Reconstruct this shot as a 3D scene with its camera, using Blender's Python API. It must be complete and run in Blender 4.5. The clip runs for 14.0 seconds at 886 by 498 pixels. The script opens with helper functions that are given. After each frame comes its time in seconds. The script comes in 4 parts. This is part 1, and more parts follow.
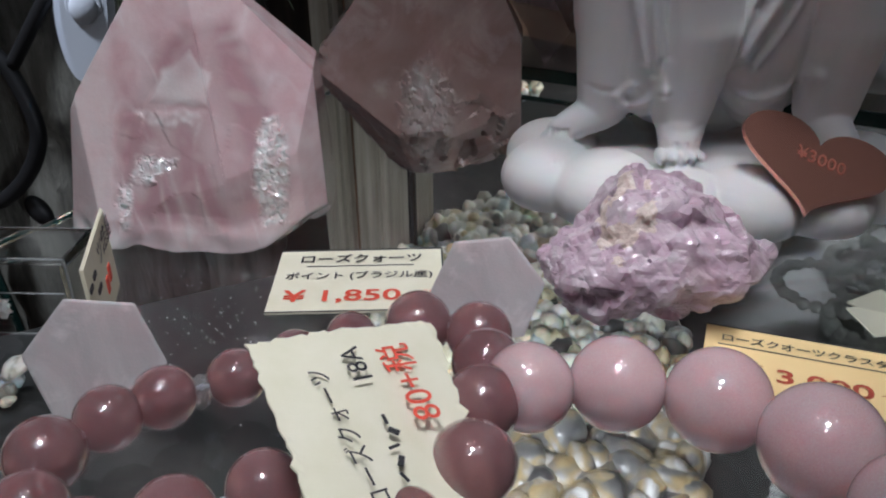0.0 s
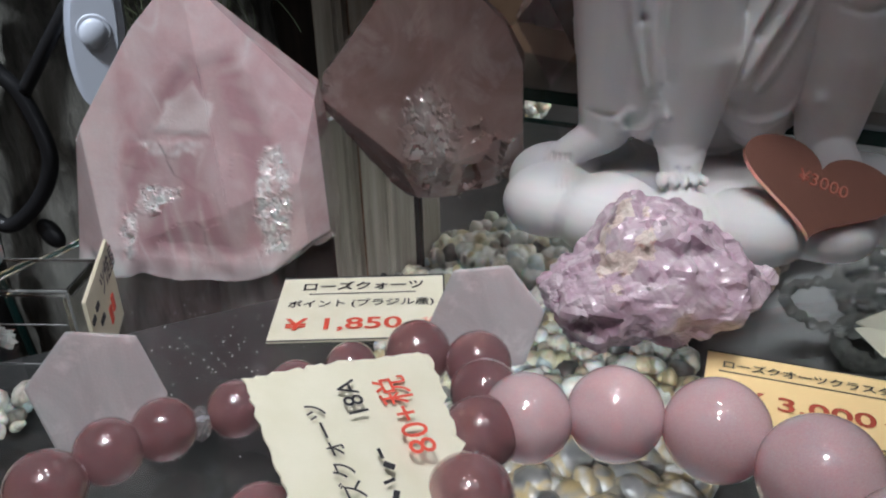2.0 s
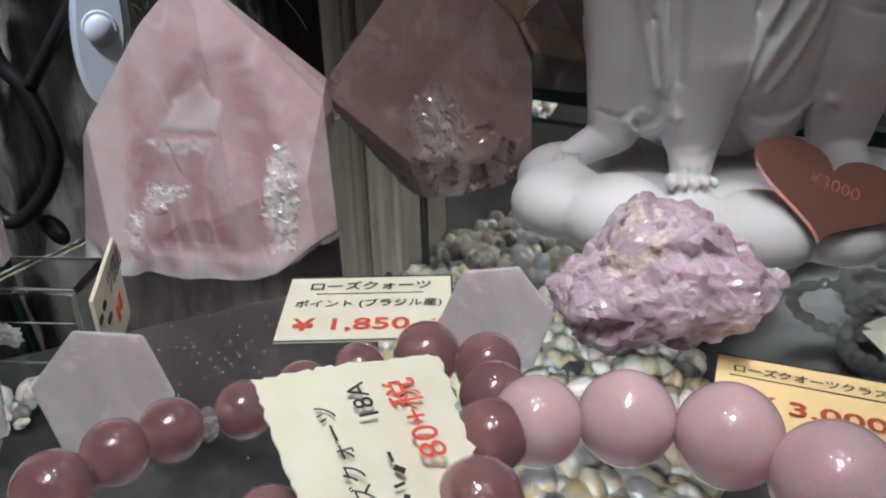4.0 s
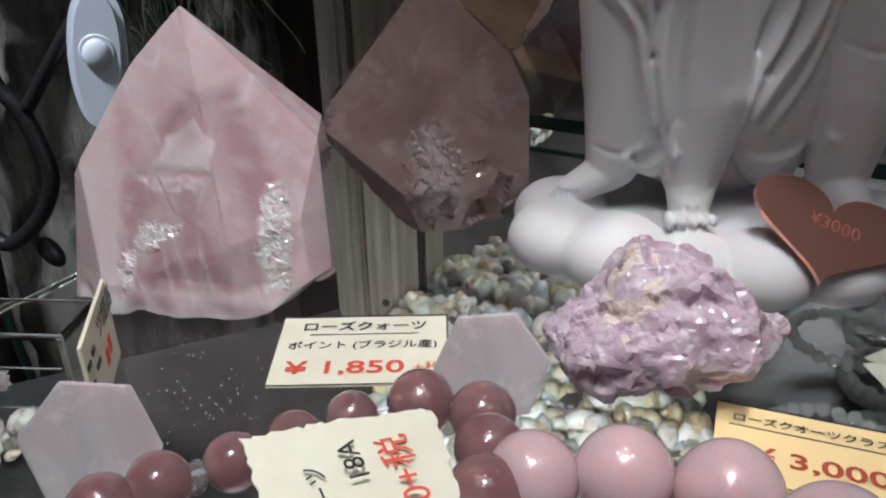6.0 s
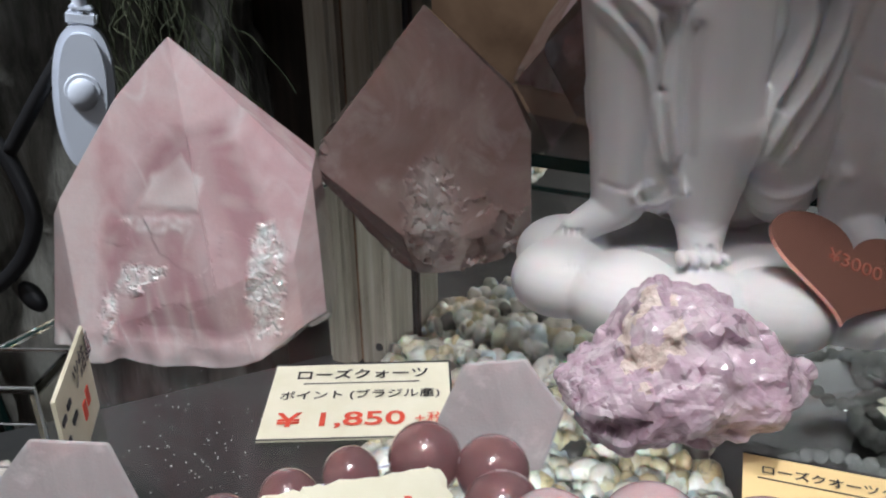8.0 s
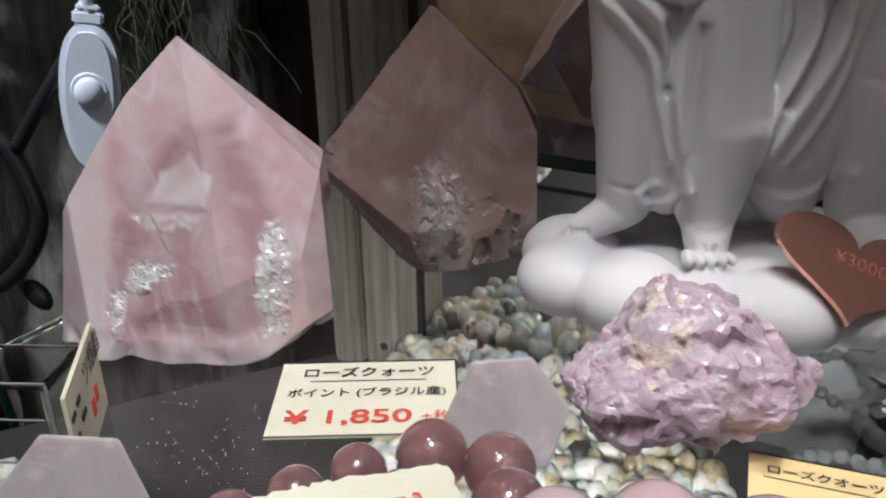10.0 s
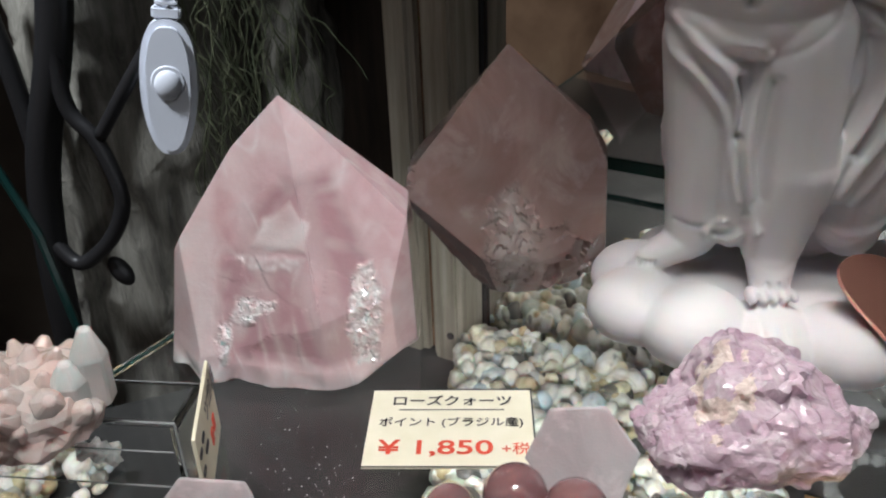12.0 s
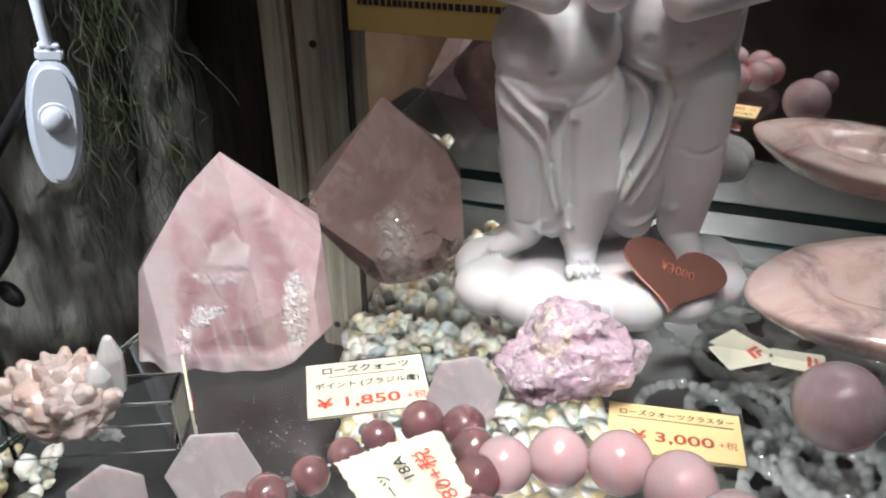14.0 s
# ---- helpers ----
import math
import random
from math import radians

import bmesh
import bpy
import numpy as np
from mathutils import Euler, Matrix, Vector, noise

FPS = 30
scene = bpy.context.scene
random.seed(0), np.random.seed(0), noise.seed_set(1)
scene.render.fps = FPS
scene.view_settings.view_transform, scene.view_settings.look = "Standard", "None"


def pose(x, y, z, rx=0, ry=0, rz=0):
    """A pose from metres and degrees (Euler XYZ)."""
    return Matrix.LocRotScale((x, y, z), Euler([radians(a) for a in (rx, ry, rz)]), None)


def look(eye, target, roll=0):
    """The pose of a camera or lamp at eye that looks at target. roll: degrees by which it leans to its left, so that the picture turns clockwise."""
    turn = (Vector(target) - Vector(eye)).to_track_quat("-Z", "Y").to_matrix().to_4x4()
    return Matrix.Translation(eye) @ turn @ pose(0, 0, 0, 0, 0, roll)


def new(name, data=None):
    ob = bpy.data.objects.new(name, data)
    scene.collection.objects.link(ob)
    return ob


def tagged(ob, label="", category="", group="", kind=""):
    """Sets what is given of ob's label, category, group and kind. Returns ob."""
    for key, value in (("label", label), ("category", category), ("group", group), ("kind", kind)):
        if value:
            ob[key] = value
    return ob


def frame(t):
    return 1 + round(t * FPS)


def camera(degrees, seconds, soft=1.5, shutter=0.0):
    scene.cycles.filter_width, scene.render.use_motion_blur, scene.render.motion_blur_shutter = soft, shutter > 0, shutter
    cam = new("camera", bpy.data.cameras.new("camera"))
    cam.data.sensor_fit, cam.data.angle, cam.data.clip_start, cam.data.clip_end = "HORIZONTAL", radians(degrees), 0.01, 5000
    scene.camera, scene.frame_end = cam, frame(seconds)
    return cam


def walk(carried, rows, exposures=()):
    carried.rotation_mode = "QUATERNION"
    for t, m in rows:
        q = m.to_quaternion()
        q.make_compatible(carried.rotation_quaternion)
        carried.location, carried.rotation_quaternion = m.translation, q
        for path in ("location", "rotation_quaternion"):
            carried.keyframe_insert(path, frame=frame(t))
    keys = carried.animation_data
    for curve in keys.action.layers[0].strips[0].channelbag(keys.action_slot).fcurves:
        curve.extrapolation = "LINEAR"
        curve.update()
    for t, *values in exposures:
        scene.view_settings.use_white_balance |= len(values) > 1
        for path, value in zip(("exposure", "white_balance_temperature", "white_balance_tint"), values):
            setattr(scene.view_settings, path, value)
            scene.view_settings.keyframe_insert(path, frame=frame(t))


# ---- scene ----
cam = camera(57.1, 14.0, soft=2.1)
PATH = [
    (0, (0.013, -0.03, 0.105), (-0.091, 1.721, -0.856), -0.7),
    (0.5, (0.014, -0.03, 0.106), (-0.095, 1.724, -0.848), -0.8),
    (1, (0.013, -0.031, 0.107), (-0.106, 1.731, -0.832), -1.2),
    (1.5, (0.015, -0.029, 0.107), (-0.114, 1.739, -0.818), -1.4),
    (2, (0.016, -0.029, 0.108), (-0.12, 1.737, -0.82), -1.6),
    (2.5, (0.015, -0.028, 0.107), (-0.119, 1.738, -0.821), -1.4),
    (3, (0.014, -0.028, 0.108), (-0.12, 1.737, -0.824), -1.3),
    (5.5, (0.015, -0.024, 0.108), (-0.137, 1.739, -0.824), -1.4),
    (6, (0.015, -0.022, 0.113), (-0.125, 1.756, -0.792), -1.1),
    (6.5, (0.016, -0.025, 0.112), (-0.081, 1.785, -0.734), -0.3),
    (7, (0.011, -0.015, 0.113), (-0.077, 1.81, -0.701), -0.2),
    (7.5, (0.011, -0.012, 0.108), (-0.099, 1.812, -0.705), -1.0),
    (10, (0.01, -0.013, 0.108), (-0.109, 1.811, -0.704), -0.9),
    (10.5, (0.012, -0.013, 0.11), (-0.1, 1.809, -0.706), -0.9),
    (11, (0.009, -0.009, 0.116), (-0.117, 1.804, -0.718), -0.4),
    (11.5, (0.003, -0.008, 0.13), (-0.187, 1.772, -0.762), -1.2),
    (12, (0.003, -0.017, 0.138), (-0.234, 1.734, -0.799), -2.2),
    (12.5, (-0.001, -0.019, 0.14), (-0.234, 1.722, -0.817), -1.6),
    (13, (0.001, -0.03, 0.149), (-0.157, 1.711, -0.822), -0.2),
    (13.5, (-0.005, -0.052, 0.17), (-0.034, 1.692, -0.808), 0.1),
    (14, (-0.01, -0.085, 0.181), (0.132, 1.659, -0.789), -0.7),
]
LIGHT = [(0, -0.52, 6000, 11), (3, -0.32, 6200, 10), (5.5, -0.25, 6150, 10), (7.5, -0.14, 6250, 10), (10.5, -0.12, 6300, 10), (12.5, 0.08, 6500, 10), (14, 0.46, 6450, 10)]
walk(cam, [(t, look(eye, target, roll)) for t, eye, target, roll in PATH], LIGHT)

# ---- light ----
world = bpy.data.worlds.new("shop_air")
scene.world = world
world.use_nodes = True
world.node_tree.nodes["Background"].inputs[0].default_value = (0.9, 0.92, 1.0, 1)
world.node_tree.nodes["Background"].inputs[1].default_value = 0.02


def spot(name, eye, target, watts, degrees, blend, size, colour=(1.0, 0.97, 0.945)):
    lamp = bpy.data.lights.new(name, "SPOT")
    lamp.energy, lamp.spot_size, lamp.spot_blend, lamp.shadow_soft_size, lamp.color = watts, radians(degrees), blend, size, colour
    ob = new(name, lamp)
    ob.matrix_world = look(eye, target)
    return ob


spot("ceiling_spot", (0.00, -0.06, 0.60), (-0.050, 0.117, 0.0), 11.4, 28, 0.4, 0.048)
spot("ceiling_spot", (0.085, 0.140, 0.60), (0.080, 0.154, 0.0), 7.8, 13.5, 0.25, 0.026)
spot("ceiling_spot", (0.26, 0.04, 0.60), (0.215, 0.15, -0.03), 7.0, 17.5, 0.4, 0.022)
spot("ceiling_spot", (-0.06, -0.20, 0.60), (0.01, 0.045, 0.0), 1.2, 24, 0.3, 0.030)
spot("ceiling_spot", (-0.42, 0.20, 0.60), (-0.27, 0.46, -0.16), 31.0, 46, 0.8, 0.04, (0.9, 0.95, 1.0))
# added lamp without a seen source: brightens the counter for the mirror
spot("ceiling_spot", (-0.35, -0.40, 0.85), (-0.72, -0.30, -0.1), 48.0, 58, 0.6, 0.05)
for lamp_at in ((-0.11, 0.08, 0.58), (0.04, 0.16, 0.58), (0.17, 0.02, 0.58), (-0.02, -0.02, 0.58)):
    spot("ceiling_spot", lamp_at, (lamp_at[0] * 0.5, 0.09, 0.0), 0.9, 40, 0.3, 0.014)
# fill added overhead for the shop's general light; no panel is seen
fill = bpy.data.lights.new("overhead_fill", "AREA")
fill.energy, fill.shape, fill.size, fill.size_y, fill.color = 1.12, "RECTANGLE", 0.72, 0.36, (0.95, 0.97, 1.0)
new("overhead_fill", fill).matrix_world = look((0.03, -0.15, 0.90), (0.0, 0.2, 0.0))
# added light below the glass for the stones there; no such lamp is seen
strip = bpy.data.lights.new("under_shelf_fill", "AREA")
strip.energy, strip.shape, strip.size, strip.size_y, strip.color = 1.15, "RECTANGLE", 0.12, 0.012, (0.95, 0.98, 1.0)
new("under_shelf_fill", strip).matrix_world = look((0.012, 0.060, -0.010), (0.025, 0.078, -0.250))


# ---- materials ----
def material(name, colour=(0.5, 0.5, 0.5), rough=0.5, metal=0.0, **more):
    m = bpy.data.materials.new(name)
    m.use_nodes = True
    b = m.node_tree.nodes["Principled BSDF"]
    b.inputs["Base Color"].default_value = (*colour, 1)
    b.inputs["Roughness"].default_value = rough
    b.inputs["Metallic"].default_value = metal
    for key, value in more.items():
        b.inputs[key.replace("_", " ")].default_value = value
    return m


def link(m, a, b):
    m.node_tree.links.new(a, b)


def node(m, kind, **values):
    n = m.node_tree.nodes.new(kind)
    for key, value in values.items():
        n.inputs[key.replace("_", " ")].default_value = value
    return n


def shader(m):
    return m.node_tree.nodes["Principled BSDF"]


def ramp(m, source, stops):
    r = m.node_tree.nodes.new("ShaderNodeValToRGB")
    while len(r.color_ramp.elements) < len(stops):
        r.color_ramp.elements.new(0.5)
    for e, (p, c) in zip(r.color_ramp.elements, stops):
        e.position, e.color = p, (*c, 1)
    link(m, source, r.inputs[0])
    return r.outputs[0]


def coords(m, which="Object"):
    return m.node_tree.nodes.new("ShaderNodeTexCoord").outputs[which]


def noise_of(m, scale, detail=4, rough=0.55, distort=0.0, space="Object"):
    n = node(m, "ShaderNodeTexNoise", Scale=scale, Detail=detail, Roughness=rough, Distortion=distort)
    link(m, coords(m, space), n.inputs["Vector"])
    return n.outputs["Fac"]


def mixed(m, fac, a, b, mode="MIX"):
    n = m.node_tree.nodes.new("ShaderNodeMix")
    n.data_type, n.blend_type = "RGBA", mode
    for socket, v in ((n.inputs[0], fac), (n.inputs[6], a), (n.inputs[7], b)):
        if hasattr(v, "links"):
            link(m, v, socket)
        else:
            socket.default_value = v if isinstance(v, float) else (*v, 1)
    return n.outputs[2]


def bump(m, height, strength, distance):
    n = node(m, "ShaderNodeBump", Strength=strength, Distance=distance)
    link(m, height, n.inputs["Height"])
    link(m, n.outputs[0], shader(m).inputs["Normal"])


def stone(name, stops, scale, rough=(0.12, 0.3), sss=0.5, radius=(0.010, 0.006, 0.006), trans=0.0, relief=0.15, fine=900, coat=0.0, grain=0.0004, flaws=False):
    """A milky mineral: clouds and veins of colour, light scattered inside, a fine relief."""
    m = material(name, stops[0][1], rough[0], IOR=1.54, Subsurface_Weight=sss, Subsurface_Scale=1.0, Transmission_Weight=trans, Coat_Weight=coat, Coat_Roughness=0.03)
    shader(m).inputs["Subsurface Radius"].default_value = radius
    clouds = noise_of(m, scale, 6, 0.6, 1.2)
    tint = ramp(m, clouds, stops)
    veins = noise_of(m, scale * 2.2, 7, 0.6, 0.5)
    pale = ramp(m, veins, [(0.54, (0, 0, 0)), (0.78, (0.5, 0.5, 0.5))])
    body = mixed(m, pale, tint, (0.95, 0.86, 0.88))
    whitening = None
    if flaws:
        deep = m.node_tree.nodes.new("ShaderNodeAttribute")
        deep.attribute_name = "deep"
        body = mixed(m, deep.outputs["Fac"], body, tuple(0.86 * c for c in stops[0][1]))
        whitening = m.node_tree.nodes.new("ShaderNodeAttribute")
        whitening.attribute_name = "whitening"
        body = mixed(m, whitening.outputs["Fac"], body, flaws)
    link(m, body, shader(m).inputs["Base Color"])
    r = node(m, "ShaderNodeMapRange", To_Min=rough[0], To_Max=rough[1])
    link(m, noise_of(m, scale * 3), r.inputs[0])
    link(m, r.outputs[0], shader(m).inputs["Roughness"])
    height = noise_of(m, fine, 5, 0.6)
    if flaws:
        lump = node(m, "ShaderNodeMath")
        lump.operation = "MULTIPLY"
        link(m, noise_of(m, 520, 5, 0.65), lump.inputs[0])
        link(m, whitening.outputs["Fac"], lump.inputs[1])
        both = node(m, "ShaderNodeMath")
        both.operation = "MULTIPLY_ADD"
        both.inputs[1].default_value = 3.5
        link(m, lump.outputs[0], both.inputs[0])
        link(m, height, both.inputs[2])
        height = both.outputs[0]
    bump(m, height, relief, grain)
    return m


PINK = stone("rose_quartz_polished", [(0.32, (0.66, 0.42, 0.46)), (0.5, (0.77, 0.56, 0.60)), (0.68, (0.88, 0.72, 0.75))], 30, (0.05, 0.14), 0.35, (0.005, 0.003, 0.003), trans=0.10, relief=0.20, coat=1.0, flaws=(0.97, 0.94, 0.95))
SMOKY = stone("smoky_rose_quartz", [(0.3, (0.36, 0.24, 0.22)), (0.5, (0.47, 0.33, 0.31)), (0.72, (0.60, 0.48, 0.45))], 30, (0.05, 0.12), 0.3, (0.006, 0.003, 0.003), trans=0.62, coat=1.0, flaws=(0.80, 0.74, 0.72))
FROST = stone("frosted_quartz", [(0.3, (0.38, 0.345, 0.36)), (0.55, (0.46, 0.425, 0.44)), (0.8, (0.56, 0.525, 0.54))], 55, (0.45, 0.6), 0.7, relief=0.25, fine=1800)
LILAC = stone("lilac_quartz", [(0.3, (0.53, 0.37, 0.46)), (0.5, (0.66, 0.52, 0.60)), (0.70, (0.82, 0.74, 0.79))], 75, (0.07, 0.26), 0.4, (0.004, 0.003, 0.0035), trans=0.32, relief=0.25, fine=320, grain=0.0006, coat=0.12)
MILK = stone("milky_quartz", [(0.3, (0.82, 0.78, 0.77)), (0.6, (0.90, 0.88, 0.87)), (0.8, (0.94, 0.93, 0.93))], 60, (0.08, 0.25), 0.6, trans=0.2, relief=0.3)
OCHRE = stone("ochre_matrix", [(0.3, (0.48, 0.37, 0.33)), (0.6, (0.62, 0.53, 0.48)), (0.8, (0.74, 0.68, 0.66))], 200, (0.5, 0.8), 0.2, relief=0.8, fine=900, grain=0.001)
PEACH = stone("peach_quartz", [(0.26, (0.76, 0.46, 0.34)), (0.42, (0.82, 0.64, 0.58)), (0.62, (0.88, 0.78, 0.76))], 45, (0.06, 0.22), 0.5, (0.004, 0.003, 0.003), trans=0.3, relief=0.3)
DARK_BEAD = stone("deep_pink_bead", [(0.3, (0.36, 0.17, 0.18)), (0.5, (0.47, 0.245, 0.26)), (0.75, (0.60, 0.37, 0.385))], 60, (0.02, 0.04), 0.6, (0.006, 0.003, 0.003), trans=0.65, relief=0.0, coat=1.0)
PALE_BEAD = stone("pale_pink_bead", [(0.3, (0.80, 0.48, 0.52)), (0.5, (0.88, 0.60, 0.63)), (0.72, (0.95, 0.78, 0.81))], 50, (0.02, 0.04), 0.8, (0.010, 0.006, 0.006), trans=0.34, relief=0.0, coat=1.0)
BOWL = stone("bowl_quartz", [(0.34, (0.36, 0.27, 0.26)), (0.5, (0.74, 0.55, 0.51)), (0.75, (0.84, 0.70, 0.66))], 30, (0.06, 0.16), 0.5, trans=0.15, relief=0.05)
BALL = stone("lilac_ball_quartz", [(0.3, (0.62, 0.42, 0.47)), (0.5, (0.72, 0.54, 0.58)), (0.72, (0.80, 0.66, 0.70))], 40, (0.03, 0.05), 0.5, trans=0.45, relief=0.0, coat=1.0)
CLEAR = material("clear_crystal", (0.97, 0.97, 0.98), 0.03, IOR=1.55, Transmission_Weight=0.88)
SPARKLE = material("cut_crystal", (0.80, 0.82, 0.80), 0.04, IOR=1.6, Transmission_Weight=0.8, Coat_Weight=0.6)
PURPLE = material("purple_crystal", (0.16, 0.12, 0.17), 0.06, IOR=1.6, Transmission_Weight=0.3, Coat_Weight=0.6)
GLASS = material("shelf_glass", (0.985, 0.992, 0.99), 0.0, IOR=1.46, Transmission_Weight=1.0)
EDGE = material("glass_edge", (0.005, 0.026, 0.024), 0.2)
ACRYLIC = material("acrylic", (0.97, 0.98, 0.98), 0.02, IOR=1.49, Transmission_Weight=1.0)
MIRROR = material("mirror_silver", (0.80, 0.80, 0.78), 0.02, 1.0)
PLASTER = material("white_plaster", (0.67, 0.66, 0.67), 0.65, Subsurface_Weight=0.15, Subsurface_Scale=0.002)
bump(PLASTER, noise_of(PLASTER, 700, 5), 0.12, 0.0004)
PAPER = material("cream_paper", (0.82, 0.79, 0.62), 0.75)
link(PAPER, ramp(PAPER, noise_of(PAPER, 120, 6), [(0.3, (0.80, 0.77, 0.60)), (0.7, (0.86, 0.83, 0.68))]), shader(PAPER).inputs["Base Color"])
bump(PAPER, noise_of(PAPER, 1500, 4), 0.15, 0.0003)
GOLD_PAPER = material("tan_paper", (0.80, 0.60, 0.30), 0.7)
bump(GOLD_PAPER, noise_of(GOLD_PAPER, 1500, 4), 0.15, 0.0003)
SIGN = material("gold_sign", (0.62, 0.42, 0.13), 0.4)
link(SIGN, ramp(SIGN, noise_of(SIGN, 18, 5), [(0.3, (0.50, 0.34, 0.10)), (0.7, (0.70, 0.50, 0.20))]), shader(SIGN).inputs["Base Color"])
INK = material("black_ink", (0.02, 0.02, 0.025), 0.6)
RED_INK = material("red_ink", (0.75, 0.10, 0.06), 0.6)
COPPER = material("copper_heart", (0.86, 0.42, 0.33), 0.16, 0.85)
bump(COPPER, noise_of(COPPER, 250, 4), 0.08, 0.0004)
POST = material("aged_cream_metal", (0.42, 0.38, 0.31), 0.45)
grain_map = node(POST, "ShaderNodeMapping")
grain_map.inputs["Scale"].default_value = (1, 1, 0.05)
link(POST, coords(POST), grain_map.inputs[0])
grain = node(POST, "ShaderNodeTexNoise", Scale=110, Detail=8.0, Roughness=0.65, Distortion=0.3)
link(POST, grain_map.outputs[0], grain.inputs["Vector"])
link(POST, ramp(POST, grain.outputs["Fac"], [(0.3, (0.12, 0.10, 0.075)), (0.5, (0.25, 0.225, 0.18)), (0.72, (0.42, 0.39, 0.33))]), shader(POST).inputs["Base Color"])
bump(POST, noise_of(POST, 260, 6), 0.35, 0.0008)
RUST = material("brown_groove", (0.13, 0.07, 0.035), 0.7)
link(RUST, ramp(RUST, noise_of(RUST, 90, 7), [(0.3, (0.07, 0.035, 0.02)), (0.7, (0.22, 0.12, 0.06))]), shader(RUST).inputs["Base Color"])
BLACK = material("black_metal", (0.02, 0.02, 0.022), 0.45, 0.3)
bump(BLACK, noise_of(BLACK, 300, 4), 0.2, 0.0006)
WHITE_PLASTIC = material("white_plastic", (0.72, 0.76, 0.85), 0.35)
bump(WHITE_PLASTIC, noise_of(WHITE_PLASTIC, 600, 3), 0.05, 0.0003)
BARK = material("grey_bark", (0.2, 0.19, 0.17), 0.85)
grain_map = node(BARK, "ShaderNodeMapping")
grain_map.inputs["Scale"].default_value = (1, 1, 0.16)
link(BARK, coords(BARK), grain_map.inputs[0])
grain = node(BARK, "ShaderNodeTexNoise", Scale=75, Detail=9.0, Roughness=0.7, Distortion=0.4)
link(BARK, grain_map.outputs[0], grain.inputs["Vector"])
link(BARK, ramp(BARK, grain.outputs["Fac"], [(0.3, (0.05, 0.05, 0.045)), (0.5, (0.20, 0.19, 0.165)), (0.72, (0.36, 0.35, 0.31))]), shader(BARK).inputs["Base Color"])
bump(BARK, grain.outputs["Fac"], 0.9, 0.006)
MOSS = material("dry_moss", (0.10, 0.11, 0.05), 0.8)
link(MOSS, ramp(MOSS, noise_of(MOSS, 80, 4), [(0.3, (0.03, 0.045, 0.018)), (0.7, (0.11, 0.115, 0.065))]), shader(MOSS).inputs["Base Color"])
WOOD = material("dark_brown_wood", (0.05, 0.032, 0.022), 0.55)
wave = node(WOOD, "ShaderNodeTexNoise", Scale=14, Detail=8, Roughness=0.65)
stretch = node(WOOD, "ShaderNodeMapping")
stretch.inputs["Scale"].default_value = (6, 6, 0.5)
link(WOOD, coords(WOOD), stretch.inputs[0])
link(WOOD, stretch.outputs[0], wave.inputs["Vector"])
link(WOOD, ramp(WOOD, wave.outputs["Fac"], [(0.3, (0.022, 0.014, 0.010)), (0.55, (0.055, 0.036, 0.026)), (0.8, (0.10, 0.07, 0.05))]), shader(WOOD).inputs["Base Color"])
bump(WOOD, wave.outputs["Fac"], 0.3, 0.001)
CLOTH = material("dark_board", (0.05, 0.05, 0.052), 0.6)
link(CLOTH, ramp(CLOTH, noise_of(CLOTH, 26, 8, 0.7), [(0.3, (0.010, 0.010, 0.010)), (0.55, (0.020, 0.020, 0.019)), (0.75, (0.055, 0.054, 0.050))]), shader(CLOTH).inputs["Base Color"])
bump(CLOTH, noise_of(CLOTH, 400, 4), 0.3, 0.0008)
ROOM = material("shop_plaster", (0.10, 0.09, 0.085), 0.8)
link(ROOM, ramp(ROOM, noise_of(ROOM, 2.5, 5), [(0.3, (0.05, 0.04, 0.033)), (0.7, (0.24, 0.20, 0.165))]), shader(ROOM).inputs["Base Color"])
COUNTER = material("brown_counter_wood", (0.20, 0.13, 0.085), 0.5)
link(COUNTER, ramp(COUNTER, noise_of(COUNTER, 5, 8, 0.6, 0.6), [(0.3, (0.10, 0.06, 0.04)), (0.6, (0.24, 0.16, 0.11)), (0.8, (0.34, 0.26, 0.19))]), shader(COUNTER).inputs["Base Color"])
HEART_INK = material("faint_heart_ink", (0.40, 0.13, 0.09), 0.4, 0.3)
DARK_RED = material("dark_red_ink", (0.38, 0.06, 0.03), 0.6)
# light caught by the riser's edges, put into a pale grey
LIT_EDGE = material("edge_glint_pale", (0.40, 0.42, 0.43), 0.2, Transmission_Weight=0.4)
DUST = material("dust", (0.8, 0.8, 0.8), 0.3)
CHIP = material("stone_chips", (0.6, 0.58, 0.52), 0.35, Subsurface_Weight=0.2, Subsurface_Scale=0.004)
pick = CHIP.node_tree.nodes.new("ShaderNodeNewGeometry").outputs["Random Per Island"]
link(CHIP, ramp(CHIP, pick, [(0.0, (0.05, 0.05, 0.05)), (0.10, (0.20, 0.19, 0.17)), (0.22, (0.60, 0.59, 0.55)), (0.55, (0.78, 0.77, 0.73)), (0.70, (0.62, 0.57, 0.42)), (0.86, (0.48, 0.38, 0.22)), (0.94, (0.48, 0.56, 0.60))]), shader(CHIP).inputs["Base Color"])
tint = shader(CHIP).inputs["Base Color"].links[0].from_socket
veined = ramp(CHIP, noise_of(CHIP, 130, 4, 0.6, 1.0), [(0.30, (0.16, 0.16, 0.16)), (0.44, (0.82, 0.79, 0.70)), (0.60, (1.0, 1.0, 1.0))])
link(CHIP, mixed(CHIP, 0.85, tint, veined, "MULTIPLY"), shader(CHIP).inputs["Base Color"])
bump(CHIP, noise_of(CHIP, 400, 5), 0.4, 0.001)
DULL_CHIP = material("dull_stone_chips", (0.3, 0.28, 0.24), 0.3)
pick = DULL_CHIP.node_tree.nodes.new("ShaderNodeNewGeometry").outputs["Random Per Island"]
